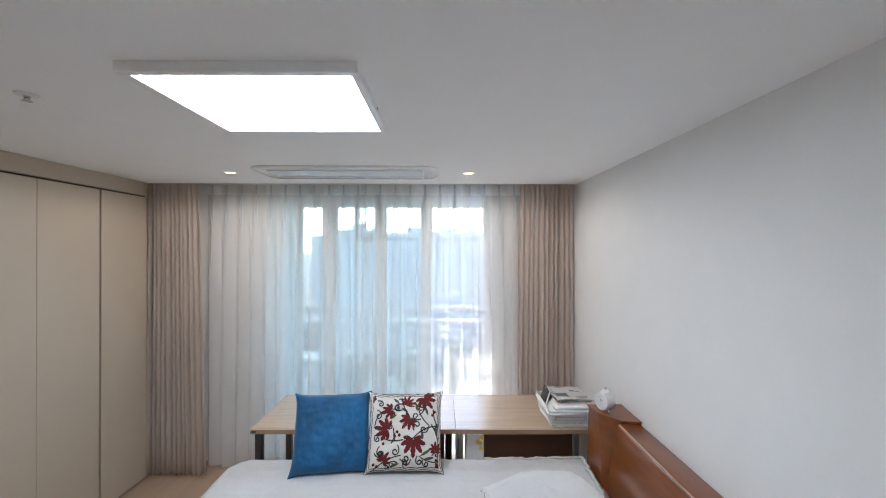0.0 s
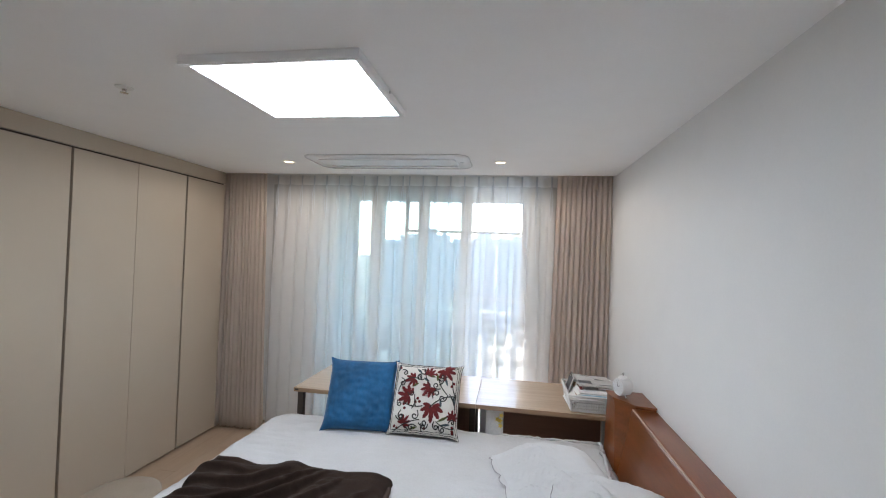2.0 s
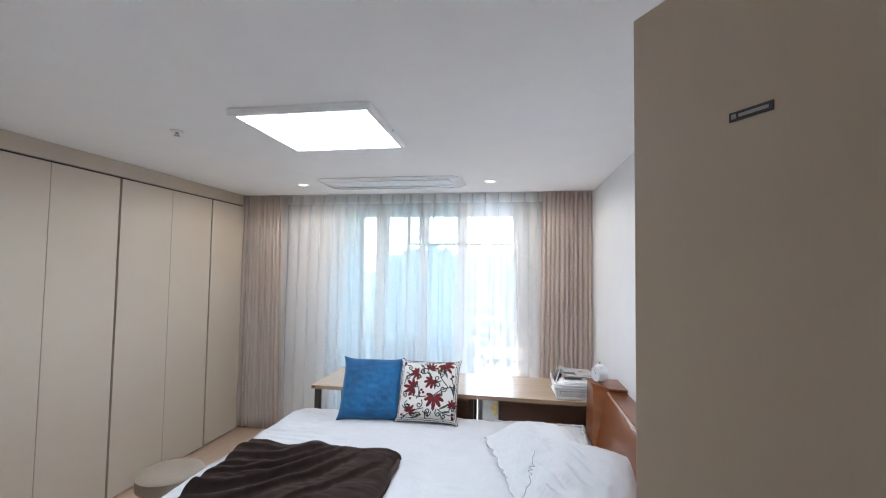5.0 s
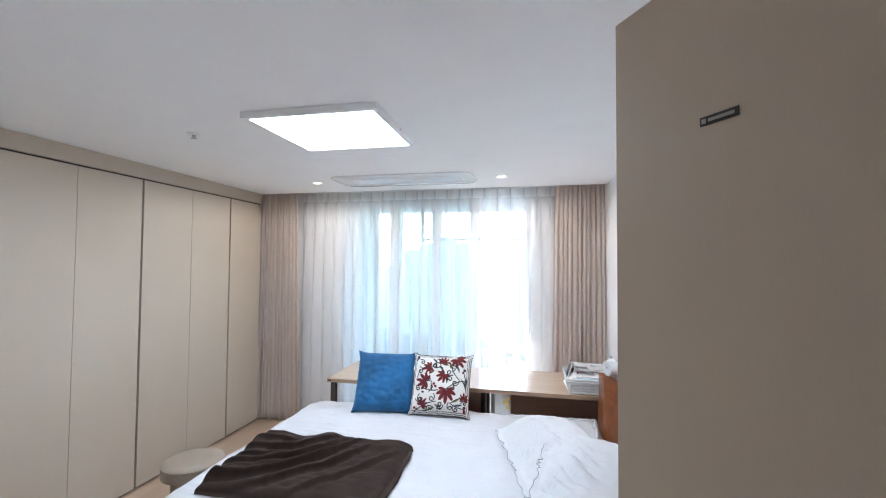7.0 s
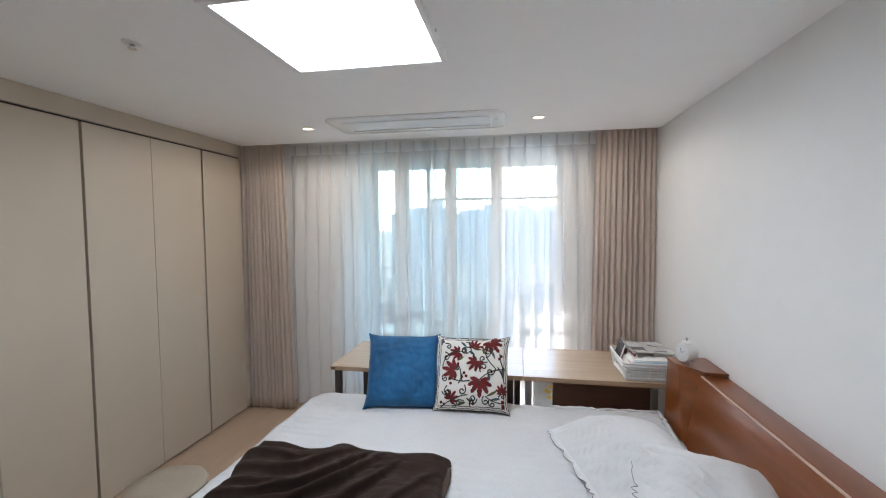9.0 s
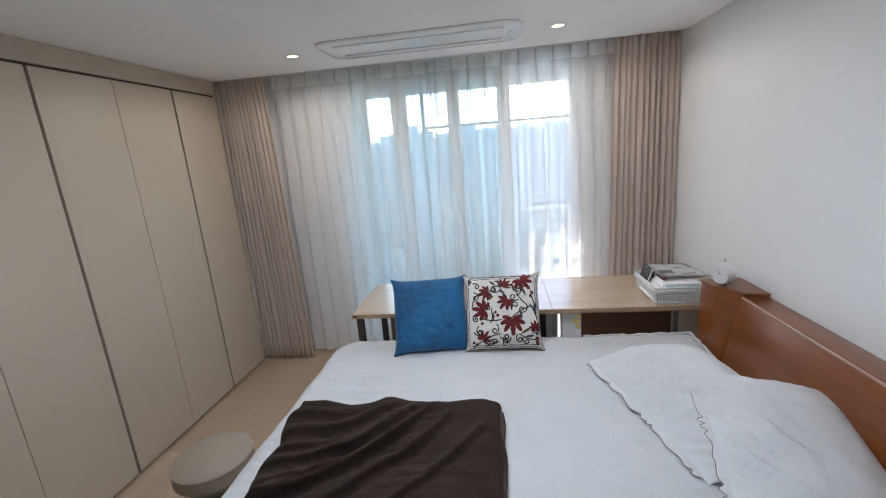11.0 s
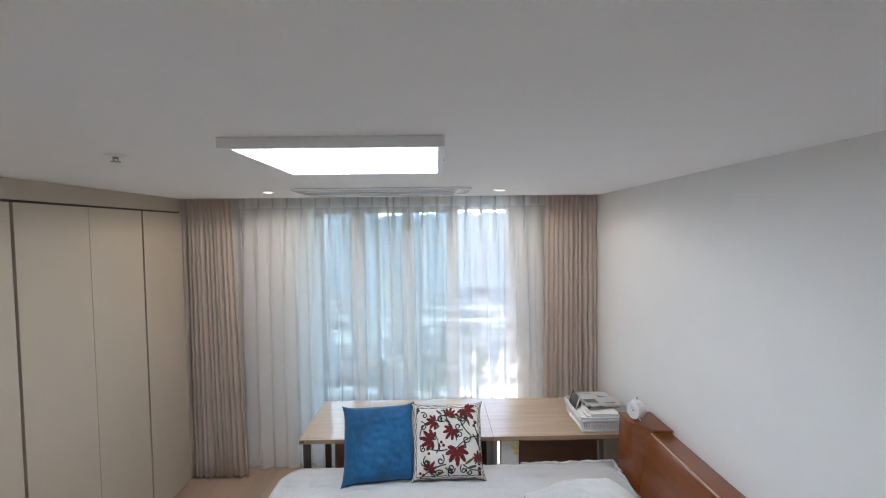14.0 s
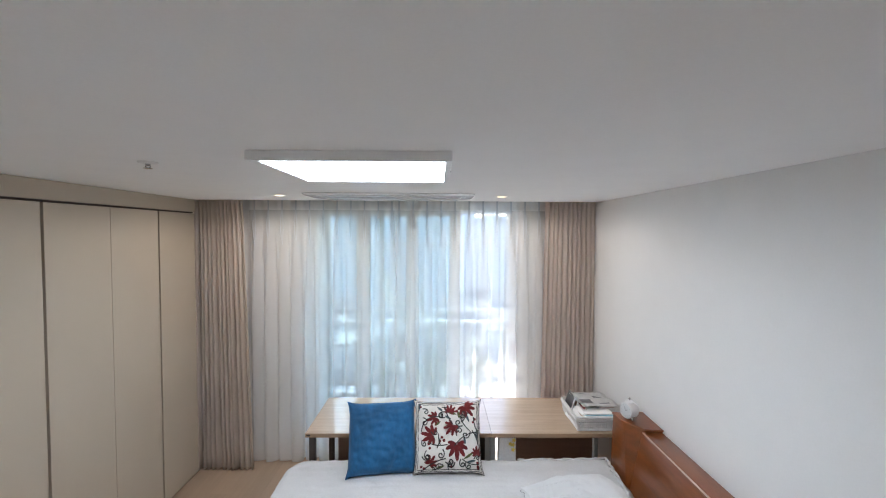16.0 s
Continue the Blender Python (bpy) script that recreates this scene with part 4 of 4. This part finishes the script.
for u, v, head, size in ((0.06, 0.66, 75, 0.30), (0.50, 0.86, -50, 0.46), (-0.34, 0.52, 200, 0.34), (0.16, 0.30, 230, 0.38),
                         (-0.42, 0.02, 170, 0.46), (0.25, -0.20, -90, 0.52), (0.84, -0.50, 90, 0.27), (-0.54, -0.74, 55, 0.32)):
    tip = (u, v)
    bm = bmesh.new()
    for off, ln, wd in ((-100, 0.62, 0.13), (-66, 0.82, 0.145), (-33, 0.96, 0.15), (0, 1.08, 0.155), (33, 0.96, 0.15), (66, 0.82, 0.145), (100, 0.62, 0.13)):
        g = cloth_patch(lobe(*tip, head + off, size * ln * 0.84, size * wd * 0.84))
        me = bpy.data.meshes.new("t")
        g.to_mesh(me)
        g.free()
        bm.from_mesh(me)
        bpy.data.meshes.remove(me)
    part("embroidered_leaf", bm, M_RED, floral, "dark red stitched leaf", local=True)


def cloth_uv(x, y):
    """From a drawing, 236 units wide and 256 high, to the cushion's face."""
    return (x - 118) / 118, (128 - y) / 128


def vine(x, y, heading, length, bend):
    part("embroidered_vine", stitched(curl(*cloth_uv(x, y), heading, length / 122, bend, bend), 0.0033), M_VINE, floral, local=True)


def tendril(x, y, heading, length, turn):
    """A stalk that winds up into a small spiral."""
    part("embroidered_tendril", stitched(curl(*cloth_uv(x, y), heading, length / 122, turn * 40, turn * 760, 40), 0.0036), M_VINE, floral, local=True)


for args in ((24, 112, 88, 105, -110), (98, 24, 10, 20, -30), (108, 20, -80, 70, 25), (226, 115, 178, 105, 55), (194, 110, 145, 62, -40), (222, 112, 120, 50, -30),
             (116, 156, 195, 72, -40), (26, 250, 45, 100, -35), (165, 205, -45, 85, 70), (118, 215, -100, 40, 30), (226, 160, 105, 55, 20), (92, 160, 110, 40, -20), (80, 168, 60, 34, 20)):
    vine(*args)
for args in ((30, 62, -20, 62, -1), (108, 42, 175, 62, 1), (110, 62, 200, 56, -1), (170, 92, 200, 62, -1), (164, 78, 20, 58, 1), (148, 128, 110, 66, -1), (196, 112, -95, 70, -1),
             (205, 112, -60, 60, 1), (100, 172, -60, 66, -1), (44, 176, 230, 62, 1), (28, 196, -60, 58, 1), (62, 232, -20, 60, -1), (100, 226, 150, 58, 1)):
    tendril(*args)
for args in ((108, 214, -50, 60, 1), (140, 216, -100, 56, -1), (160, 206, -120, 58, 1), (176, 218, -100, 54, 1), (206, 206, 60, 50, -1), (28, 30, 10, 56, -1), (190, 44, -120, 52, -1), (60, 112, -60, 50, 1), (28, 140, 250, 50, 1)):
    tendril(*args)
for x, y in ((97, 132), (104, 142), (90, 145), (55, 168), (215, 70), (208, 80), (26, 232), (36, 246), (225, 220), (234, 232), (222, 240), (150, 40), (20, 22), (128, 232)):
    u, v = cloth_uv(x, y)
    u, v = max(-0.86, min(0.86, u)), max(-0.86, min(0.86, v))
    part("embroidered_berry", cloth_patch([(u, v)] + [(u + 0.04 * math.cos(k * 0.785), v + 0.04 * math.sin(k * 0.785)) for k in range(8)]), M_RED, floral, "dark red stitched berry", local=True)
for u, v, h, s, mt in ((0.28, 0.60, 170, 0.26, M_GREEN), (0.30, 0.72, -80, 0.24, M_GREEN), (-0.20, 0.40, 210, 0.22, M_GREEN), (0.10, 0.46, 150, 0.2, M_TEAL),
                       (0.42, -0.62, 30, 0.34, M_GREEN), (0.50, -0.70, 10, 0.3, M_TEAL), (-0.32, 0.84, -40, 0.22, M_TEAL), (0.64, 0.36, 110, 0.24, M_TEAL),
                       (-0.10, -0.78, 200, 0.24, M_GREEN), (0.46, 0.0, -80, 0.22, M_TEAL), (-0.88, 0.7, 80, 0.24, M_TEAL), (0.84, 0.1, -80, 0.24, M_TEAL)):
    part("embroidered_sprig", cloth_patch(lobe(u, v, h, s, 0.035)), mt, floral, "small dull green stitched leaf", local=True)
for k, wob in ((0.90, 0.012), (0.955, 0.016)):
    path = []
    for s in range(4):
        for i in range(30):
            q = -k + 2 * k * i / 30
            w = k + wob * math.sin(i * 1.3 + s) * 0.7
            path.append(((q, -w), (w, q), (-q, w), (-w, -q))[s])
    part("stitched_border", tube([on_cloth(u, v, 0.0014) for u, v in path], 0.0018, 5, True), M_VINE, floral, local=True)


# ---- white pillows by the headboard ----
def pillow(name_label, centre, turn, tilt, roll, a, b, t, seed, sag):
    """A soft white pillow, its open end edged with a scalloped frill."""
    m = pose(*centre, roll, tilt, turn)
    p = thing("pillow", name_label, "pillow", m, group="white pillows on the bed")

    def top_point(u, v, s):
        x = a * u * (1 - 0.05 * (1 - v * v) * abs(u) ** 3)
        y = b * v * (1 - 0.05 * (1 - u * u) * abs(v) ** 3)
        h = t * max(0.0, 1 - abs(u) ** 2.6) ** (0.55 if u > 0 else 0.55 + 0.45 * min(1, -u * 2)) * max(0.0, 1 - abs(v) ** 3.0) ** 0.55
        h *= 1 + 0.30 * v + 0.16 * noise.noise((u * 1.6, v * 1.6, seed)) + 0.05 * noise.noise((u * 6, v * 3, seed + 2))
        rip = (1 - u ** 4) * (0.075 * max(0.0, 0.30 - u) * min(1.0, (1 + u) * 5) * noise.noise((u * 1.8, v * 15 + 6 * u, seed + 4)) * (1 - v * v) + 0.010 * noise.noise((u * 2.5 + v * 2, v * 5, seed)) + 0.004 * noise.noise((u * 7 - v * 5, v * 9, seed))) if s > 0 else 0
        k = max(0.0, (-u - 0.1) / 0.9)                 # the open end sinks to what it lies on
        k = sag * k * k * (3 - 2 * k)
        return Vector((x + 0.55 * k, y + 1.6 * k, s * (h * (1.0 if s > 0 else 0.55)) + rip - k))
    n = 76
    bm = bmesh.new()
    g = {}
    for s in (1, -1):
        for i in range(n + 1):
            for j in range(n + 1):
                u, v = math.sin((i / n - 0.5) * math.pi), math.sin((j / n - 0.5) * math.pi)
                g[s, i, j] = g[1, i, j] if s == -1 and (i in (0, n) or j in (0, n)) else bm.verts.new(top_point(u, v, s))
    for s in (1, -1):
        for i in range(n):
            for j in range(n):
                q = [g[s, i, j], g[s, i + 1, j], g[s, i + 1, j + 1], g[s, i, j + 1]]
                bm.faces.new(q if s == 1 else q[::-1])
    part("pillowcase", bm, M_LINEN, p, smooth="all", local=True)

    def frill(u, v):                                   # v along the edge, u outwards
        q = -0.93 + 1.86 * v
        base = top_point(-0.985, q, 1)
        scallop = 0.014 + (0.018 + 0.012 * noise.noise((v * 9, seed, 0))) * abs(math.sin(math.pi * (8 * v + 2.4 * noise.noise((v * 5, seed, 3)))))
        return base + Vector((-scallop * u, 0.002 * noise.noise((v * 20, seed, 5)) * u, 0.004 + 0.006 * u * noise.noise((v * 16, seed, 7)) - 0.003 * u))
    bm = sheet(lambda u, v: frill(v, u), 160, 6)
    fr = part("frill", bm, M_LINEN, p, "gathered scalloped frill", "all", True)
    part("hem_thread", tube([frill(1.0, k / 160) + Vector((0, 0, 0.001)) for k in range(161)], 0.0010, 6), M_THREAD, fr, "dark overlocked hem", True, True)
    return p


pillow("plump white pillow with dark-stitched frill, lying on the bed", (0.922, 1.975, 0.640), 14.5, 0, 0, 0.26, 0.44, 0.106, 2.0, 0.066)
pillow("plump white pillow with dark-stitched frill, propped on another", (1.045, 1.590, 0.672), -11, 6, 9, 0.245, 0.40, 0.072, 6.0, 0.020)


# ---- brown blanket ----
def build_blanket():
    x0, x1, y0, y1 = -0.882, 0.105, 1.36, 2.045

    FOLDS = (                                         # start at the left edge, slope, bend, height, where it dies out
        (0.80, 0.02, 0.10, 0.026, 0.42), (0.60, 0.10, 0.75, 0.040, 0.56), (0.47, 0.05, 0.55, 0.022, 0.40), (0.33, 0.22, 1.05, 0.046, 0.64),
        (0.20, 0.15, 0.95, 0.026, 0.48), (0.08, 0.30, 1.25, 0.052, 0.72), (-0.12, 0.30, 1.10, 0.038, 0.80), (-0.50, 0.60, 0.75, 0.026, 1.0))

    def fold(d, near, far):
        """A ridge, steep on its near side and easy on its far side."""
        return math.exp(-(d / (far if d > 0 else near)) ** 2)

    def fn(u, v):
        left = 0.012 * math.sin(v * 11 + 0.6 + 4 * v * v) + 0.020 * noise.noise((v * 6, 1.5, 4))
        x = x0 + u * (x1 - x0) + 0.022 * noise.noise((v * 3, 2.0, 0)) + 0.08 * (1 - v) * (1 - u) + 0.02 * (1 - v) * u + left * (1 - u) ** 4
        back = 0.030 * noise.noise((u * 3.5, 5.0, 0)) + 0.022 * math.exp(-((u - 0.47) / 0.07) ** 2) + 0.012 * math.exp(-((u - 0.90) / 0.06) ** 2) - 0.016 * math.exp(-((u - 0.28) / 0.10) ** 2)
        y = y0 + v * (y1 - y0) + back * v
        e = min(u * (x1 - x0), (1 - u) * (x1 - x0), v * (y1 - y0), (1 - v) * (y1 - y0))
        lift = 0.052 * math.sqrt(max(0.0, 1 - (1 - min(1, e / 0.05)) ** 2))
        body = min(1, e / 0.07)
        hump = 0.0
        for i, (cv, slope, bend, high, end) in enumerate(FOLDS):
            d = v - cv - slope * u - bend * u * u + 0.035 * noise.noise((u * 3.5, i * 2.7, 2)) + 0.010 * noise.noise((u * 11, i * 3.1, 5))
            fade = min(1.0, max(0.0, (end - u) / 0.16)) ** 0.7 * (0.75 + 0.5 * noise.noise((u * 4, i * 1.9, 8)))
            hump += high * fade * (fold(d, 0.020, 0.065) - 0.45 * fold(d + 0.050, 0.05, 0.030))
        dome = 0.020 * math.exp(-((u - 0.80) / 0.22) ** 2) * v + 0.018 * math.exp(-((u - 0.47) / 0.07) ** 2) * v * v
        rumple = 0.010 * noise.noise((u * 3, v * 3, 3)) + 0.009 * noise.noise((u * 5 + v * 3, v * 9 - u * 6, 3)) + 0.0035 * noise.noise((u * 19, v * 24, 3))
        z = bed_height(max(x, BED[0] + 0.02), y) + 0.004 + lift + body * max(-0.038, hump + dome + rumple)
        return (x, y - 0.30 * max(0.0, hump) * body, z)
    bm = sheet(fn, 190, 140)
    bmesh.ops.solidify(bm, geom=bm.faces[:], thickness=0.006)
    bmesh.ops.recalc_face_normals(bm, faces=bm.faces)
    bl = solid("blanket", bm, M_BLANKET, "dark brown plush blanket folded in loose wrinkles on the bed", "blanket", "all")
    roll = [(x1 - 0.002 + 0.010 * noise.noise((q * 0.25, 1, 1)), 1.40 + q * 0.036, BT + 0.016 + 0.004 * noise.noise((q * 0.4, 2, 1))) for q in range(17)]
    part("folded_layer", tube(roll, [0.008 + 0.010 * math.sin(math.pi * (q + 1.5) / 19) for q in range(17)], 12), M_BLANKET, bl, "folded edge", "all")


build_blanket()
cloth = solid("cloth", moved(lathe([(0, -0.07), (0.016, -0.07), (0.02, -0.06), (0.021, 0.06), (0.017, 0.07), (0, 0.07)], 20), pose(0.545, 1.45, 0.583, 0, 90, 4)), M_MUSTARD, "small rolled mustard cloth on the bed", "cloth", True)


# ---- pouf ----
pouf = thing("pouf", "round taupe leatherette stool beside the bed", "stool", pose(-1.185, 1.792, 0))
part("seat", lathe([(0, 0.502), (0.10, 0.503), (0.150, 0.499), (0.164, 0.490), (0.168, 0.477), (0.168, 0.425), (0, 0.425)], 48), M_POUF, pouf, smooth=True, local=True)
part("piping", tube([(0.166 * math.cos(k * math.tau / 48), 0.166 * math.sin(k * math.tau / 48), 0.485) for k in range(48)], 0.004, 6, True), M_POUF, pouf, smooth=True, local=True)
part("base", lathe([(0, 0.0), (0.125, 0.0), (0.128, 0.01), (0.115, 0.423), (0, 0.423)], 48), M_POUF, pouf, smooth=True, local=True)


# ---- basket of papers, alarm clock ----
def basket():
    b = thing("basket", "white slotted plastic basket on the desk", "basket", pose(1.18, 3.06, DESK_TOP))
    x0, x1, y0, y1, z0, z1 = 1.062, 1.305, 2.885, 3.225, DESK_TOP + 0.001, DESK_TOP + 0.108
    t = 0.005
    part("bottom", box(x0, x1, y0, y1, z0, z0 + 0.006, 0.002), M_BASKET, b)
    fl = 0.018
    for (ax, ay), (cx, cy) in (((x0, y0), (x1, y0)), ((x1, y0), (x1, y1)), ((x1, y1), (x0, y1)), ((x0, y1), (x0, y0))):
        L = math.hypot(cx - ax, cy - ay)
        dx, dy = (cx - ax) / L, (cy - ay) / L
        ox, oy = dy, -dx                             # outwards
        part("lower_band", tube([(ax, ay, z0 + 0.012), (cx, cy, z0 + 0.012)], 0.007, 6), M_BASKET, b)
        n = int(L / 0.0145)
        for i in range(n + 1):
            px, py = ax + dx * L * i / n, ay + dy * L * i / n
            part("slat", tube([(px, py, z0 + 0.012), (px + ox * fl * 0.75, py + oy * fl * 0.75, z1 - 0.024)], 0.0047, 5), M_BASKET, b)
        part("upper_band", tube([(ax + (ox - dx) * fl * 0.8, ay + (oy - dy) * fl * 0.8, z1 - 0.020), (cx + (ox + dx) * fl * 0.8, cy + (oy + dy) * fl * 0.8, z1 - 0.020)], 0.009, 6), M_BASKET, b)
    rim = [Vector((x, y, z1)) for x, y in rounded(x0 - fl, x1 + fl, y0 - fl, y1 + fl, 0.025, 5)]
    part("rim", tube(rim, 0.0075, 8, True), M_BASKET, b, smooth=True)

    def book(cx, cy, cz, w, d, h, rx, ry, rz, cover, label, cat="book", nm="book"):
        k = thing(nm, label, cat, pose(cx, cy, cz, rx, ry, rz), group="papers in the basket")
        part("page_block", box(-w / 2 + 0.002, w / 2 - 0.002, -d / 2 + 0.002, d / 2 - 0.001, -h / 2 + 0.0015, h / 2 - 0.0015), M_PAPER, k, local=True)
        part("cover", box(-w / 2, w / 2, -d / 2, d / 2, h / 2 - 0.0015, h / 2, 0.0005, 1), cover, k, local=True)
        part("cover", box(-w / 2, w / 2, -d / 2, d / 2, -h / 2, -h / 2 + 0.0015, 0.0005, 1), cover, k, local=True)
        part("spine", box(-w / 2, w / 2, d / 2 - 0.0008, d / 2 + 0.0008, -h / 2, h / 2), cover, k, local=True)
        return k
    zb = z0 + 0.008
    book(1.19, 3.05, zb + 0.012, 0.19, 0.26, 0.020, 0, 0, 0, M_BOOKTAN, "thick tan paperback at the bottom of the basket")
    book(1.195, 3.045, zb + 0.034, 0.20, 0.27, 0.020, 0, 0, 2, M_BOOKDARK, "dark book lying in the basket")
    book(1.20, 3.035, zb + 0.056, 0.20, 0.25, 0.020, 0, 0, -2, M_BOOKRED, "dark red book lying in the basket")
    book(1.20, 3.02, zb + 0.078, 0.20, 0.25, 0.020, 0, 0, -1, M_BOOKTAN, "tan book lying in the basket")
    book(1.215, 3.005, zb + 0.111, 0.20, 0.23, 0.012, 0, 0, 0, M_PAPER, "white exercise book in the basket")
    book(1.222, 2.998, zb + 0.097, 0.20, 0.23, 0.014, 0, 0, -2, M_BOOKBLUE, "light blue booklet in the basket")
    book(1.085, 3.02, zb + 0.060, 0.12, 0.20, 0.012, 0, -52, 4, M_PAPER, "white magazine standing on its edge in the basket", "magazine", "magazine")
    book(1.082, 3.14, zb + 0.098, 0.14, 0.16, 0.014, 0, -72, -3, M_BOOKDARK, "dark glossy magazine standing on its edge", "magazine", "magazine")
    book(1.104, 3.14, zb + 0.092, 0.13, 0.15, 0.012, 0, -70, 3, M_BOOKTAN, "brown paperback standing on its edge")
    book(1.120, 3.04, zb + 0.088, 0.10, 0.17, 0.012, 0, -62, 2, M_BOOKRED, "dark red paperback standing on its edge")
    book(1.30, 3.07, zb + 0.124, 0.12, 0.16, 0.014, 0, 3, 8, M_BOOKRED, "small dark red book on the pile")
    k = thing("newspaper", "folded newspaper lying open on the pile", "newspaper", pose(1.232, 3.075, zb + 0.142, 3, 2, 8), group="papers in the basket")
    for i in range(3):
        bm = sheet(lambda u, v, i=i: (-0.13 + 0.265 * u + 0.008 * i, -0.110 + 0.230 * v - 0.006 * i, 0.004 * i + 0.010 * math.sin(u * 3 + i) * v + 0.004 * math.sin(v * 9 + u * 4)), 20, 20)
        bmesh.ops.solidify(bm, geom=bm.faces[:], thickness=0.0015)
        bmesh.ops.recalc_face_normals(bm, faces=bm.faces)
        part("sheet", bm, M_PAPER, k, smooth="all", local=True)
    for x, y, w, d in ((-0.07, -0.04, 0.09, 0.06), (0.05, 0.03, 0.07, 0.035), (-0.02, 0.075, 0.10, 0.012), (0.06, -0.07, 0.08, 0.012)):
        bm = sheet(lambda u, v: (x + (u - 0.5) * w, y + (v - 0.5) * d, 0.0112 + 0.010 * math.sin(((x + (u - 0.5) * w - 0.008 * 2 + 0.13) / 0.265) * 3 + 2) * (y + (v - 0.5) * d + 0.142) / 0.25
                                 + 0.004 * math.sin((y + (v - 0.5) * d + 0.142) / 0.25 * 9 + (x + (u - 0.5) * w - 0.016 + 0.13) / 0.265 * 4)), 8, 6)
        bmesh.ops.solidify(bm, geom=bm.faces[:], thickness=0.0006)
        bmesh.ops.recalc_face_normals(bm, faces=bm.faces)
        part("print_block", bm, M_INK, k, "grey printed block", local=True)


basket()


def alarm_clock(m):
    c = thing("alarm_clock", "small round white alarm clock on the bedpost", "clock", m)
    r, d, zc = 0.051, 0.072, 0.060
    turn = pose(0, 0, zc, 90)
    part("case", moved(lathe([(0, -d / 2), (r * 0.86, -d / 2), (r, -d / 2 + 0.010), (r, d / 2 - 0.006), (r * 0.95, d / 2), (r * 0.88, d / 2), (r * 0.88, d / 2 - 0.004), (0, d / 2 - 0.004)], 40), turn), M_WHITE, c, smooth=True, local=True)
    dial = part("dial", moved(lathe([(0, d / 2 - 0.0035), (r * 0.87, d / 2 - 0.0035), (r * 0.87, d / 2 - 0.003), (0, d / 2 - 0.003)], 40), turn), M_DIAL, c, local=True)
    y = -(d / 2 - 0.002)
    for k in range(12):
        a = k * math.tau / 12
        part("hour_mark", box_bm(bmesh.new(), math.sin(a) * r * 0.72 - 0.0012, math.sin(a) * r * 0.72 + 0.0012, y - 0.0006, y + 0.0002, zc + math.cos(a) * r * 0.72 - 0.0022, zc + math.cos(a) * r * 0.72 + 0.0022), M_GREYP, dial, local=True)
    part("hour_hand", tube([(0, y - 0.001, zc), (0.014, y - 0.001, zc + 0.008)], 0.0013, 6), M_BOOKDARK, c, "dark hand", local=True)
    part("minute_hand", tube([(0, y - 0.0018, zc), (-0.008, y - 0.0018, zc + 0.026)], 0.001, 6), M_BOOKDARK, c, "dark hand", local=True)
    for k in (-1, 1):
        part("foot", tube([(k * 0.018, 0, zc - 0.044), (k * 0.026, 0, 0.003), (k * 0.026, 0, 0.0)], [0.004, 0.003, 0.004], 8), M_WHITE, c, local=True)
    part("bell", moved(lathe([(0.030, 0), (0.029, 0.006), (0.020, 0.013), (0, 0.016)], 28), pose(0, 0, zc + r - 0.004)), M_WHITE, c, smooth=True, local=True)
    part("knob", moved(lathe([(0.004, 0), (0.004, 0.010), (0.007, 0.012), (0.005, 0.018), (0, 0.019)], 16), pose(0, 0, zc + r + 0.010)), M_CHROME, c, smooth=True, local=True)


alarm_clock(pose(1.318, 2.645, 0.912, 0, 0, -66))

# ---- floor planks, last ----
plank_mesh = {}
for i in range(25):
    for j in range(-1, 6):
        y0 = -2.4 + 1.2 * ((i * 0.37) % 1.0) + j * 1.2
        ya, yb = max(y0, -2.4), min(y0 + 1.2, YW)
        if yb - ya < 0.1 or ya > YW:
            continue
        key = round(yb - ya, 3)
        if key not in plank_mesh:
            plank_mesh[key] = mesh_of("plank", box(0.0006, 0.1420, 0.0006, key - 0.0006, -0.012, 0.0), M_PLANK)
        ob = new("plank", plank_mesh[key])
        ob.parent = floor
        ob.matrix_basis = pose(XL - 0.034 + i * 0.1426, ya, 0)
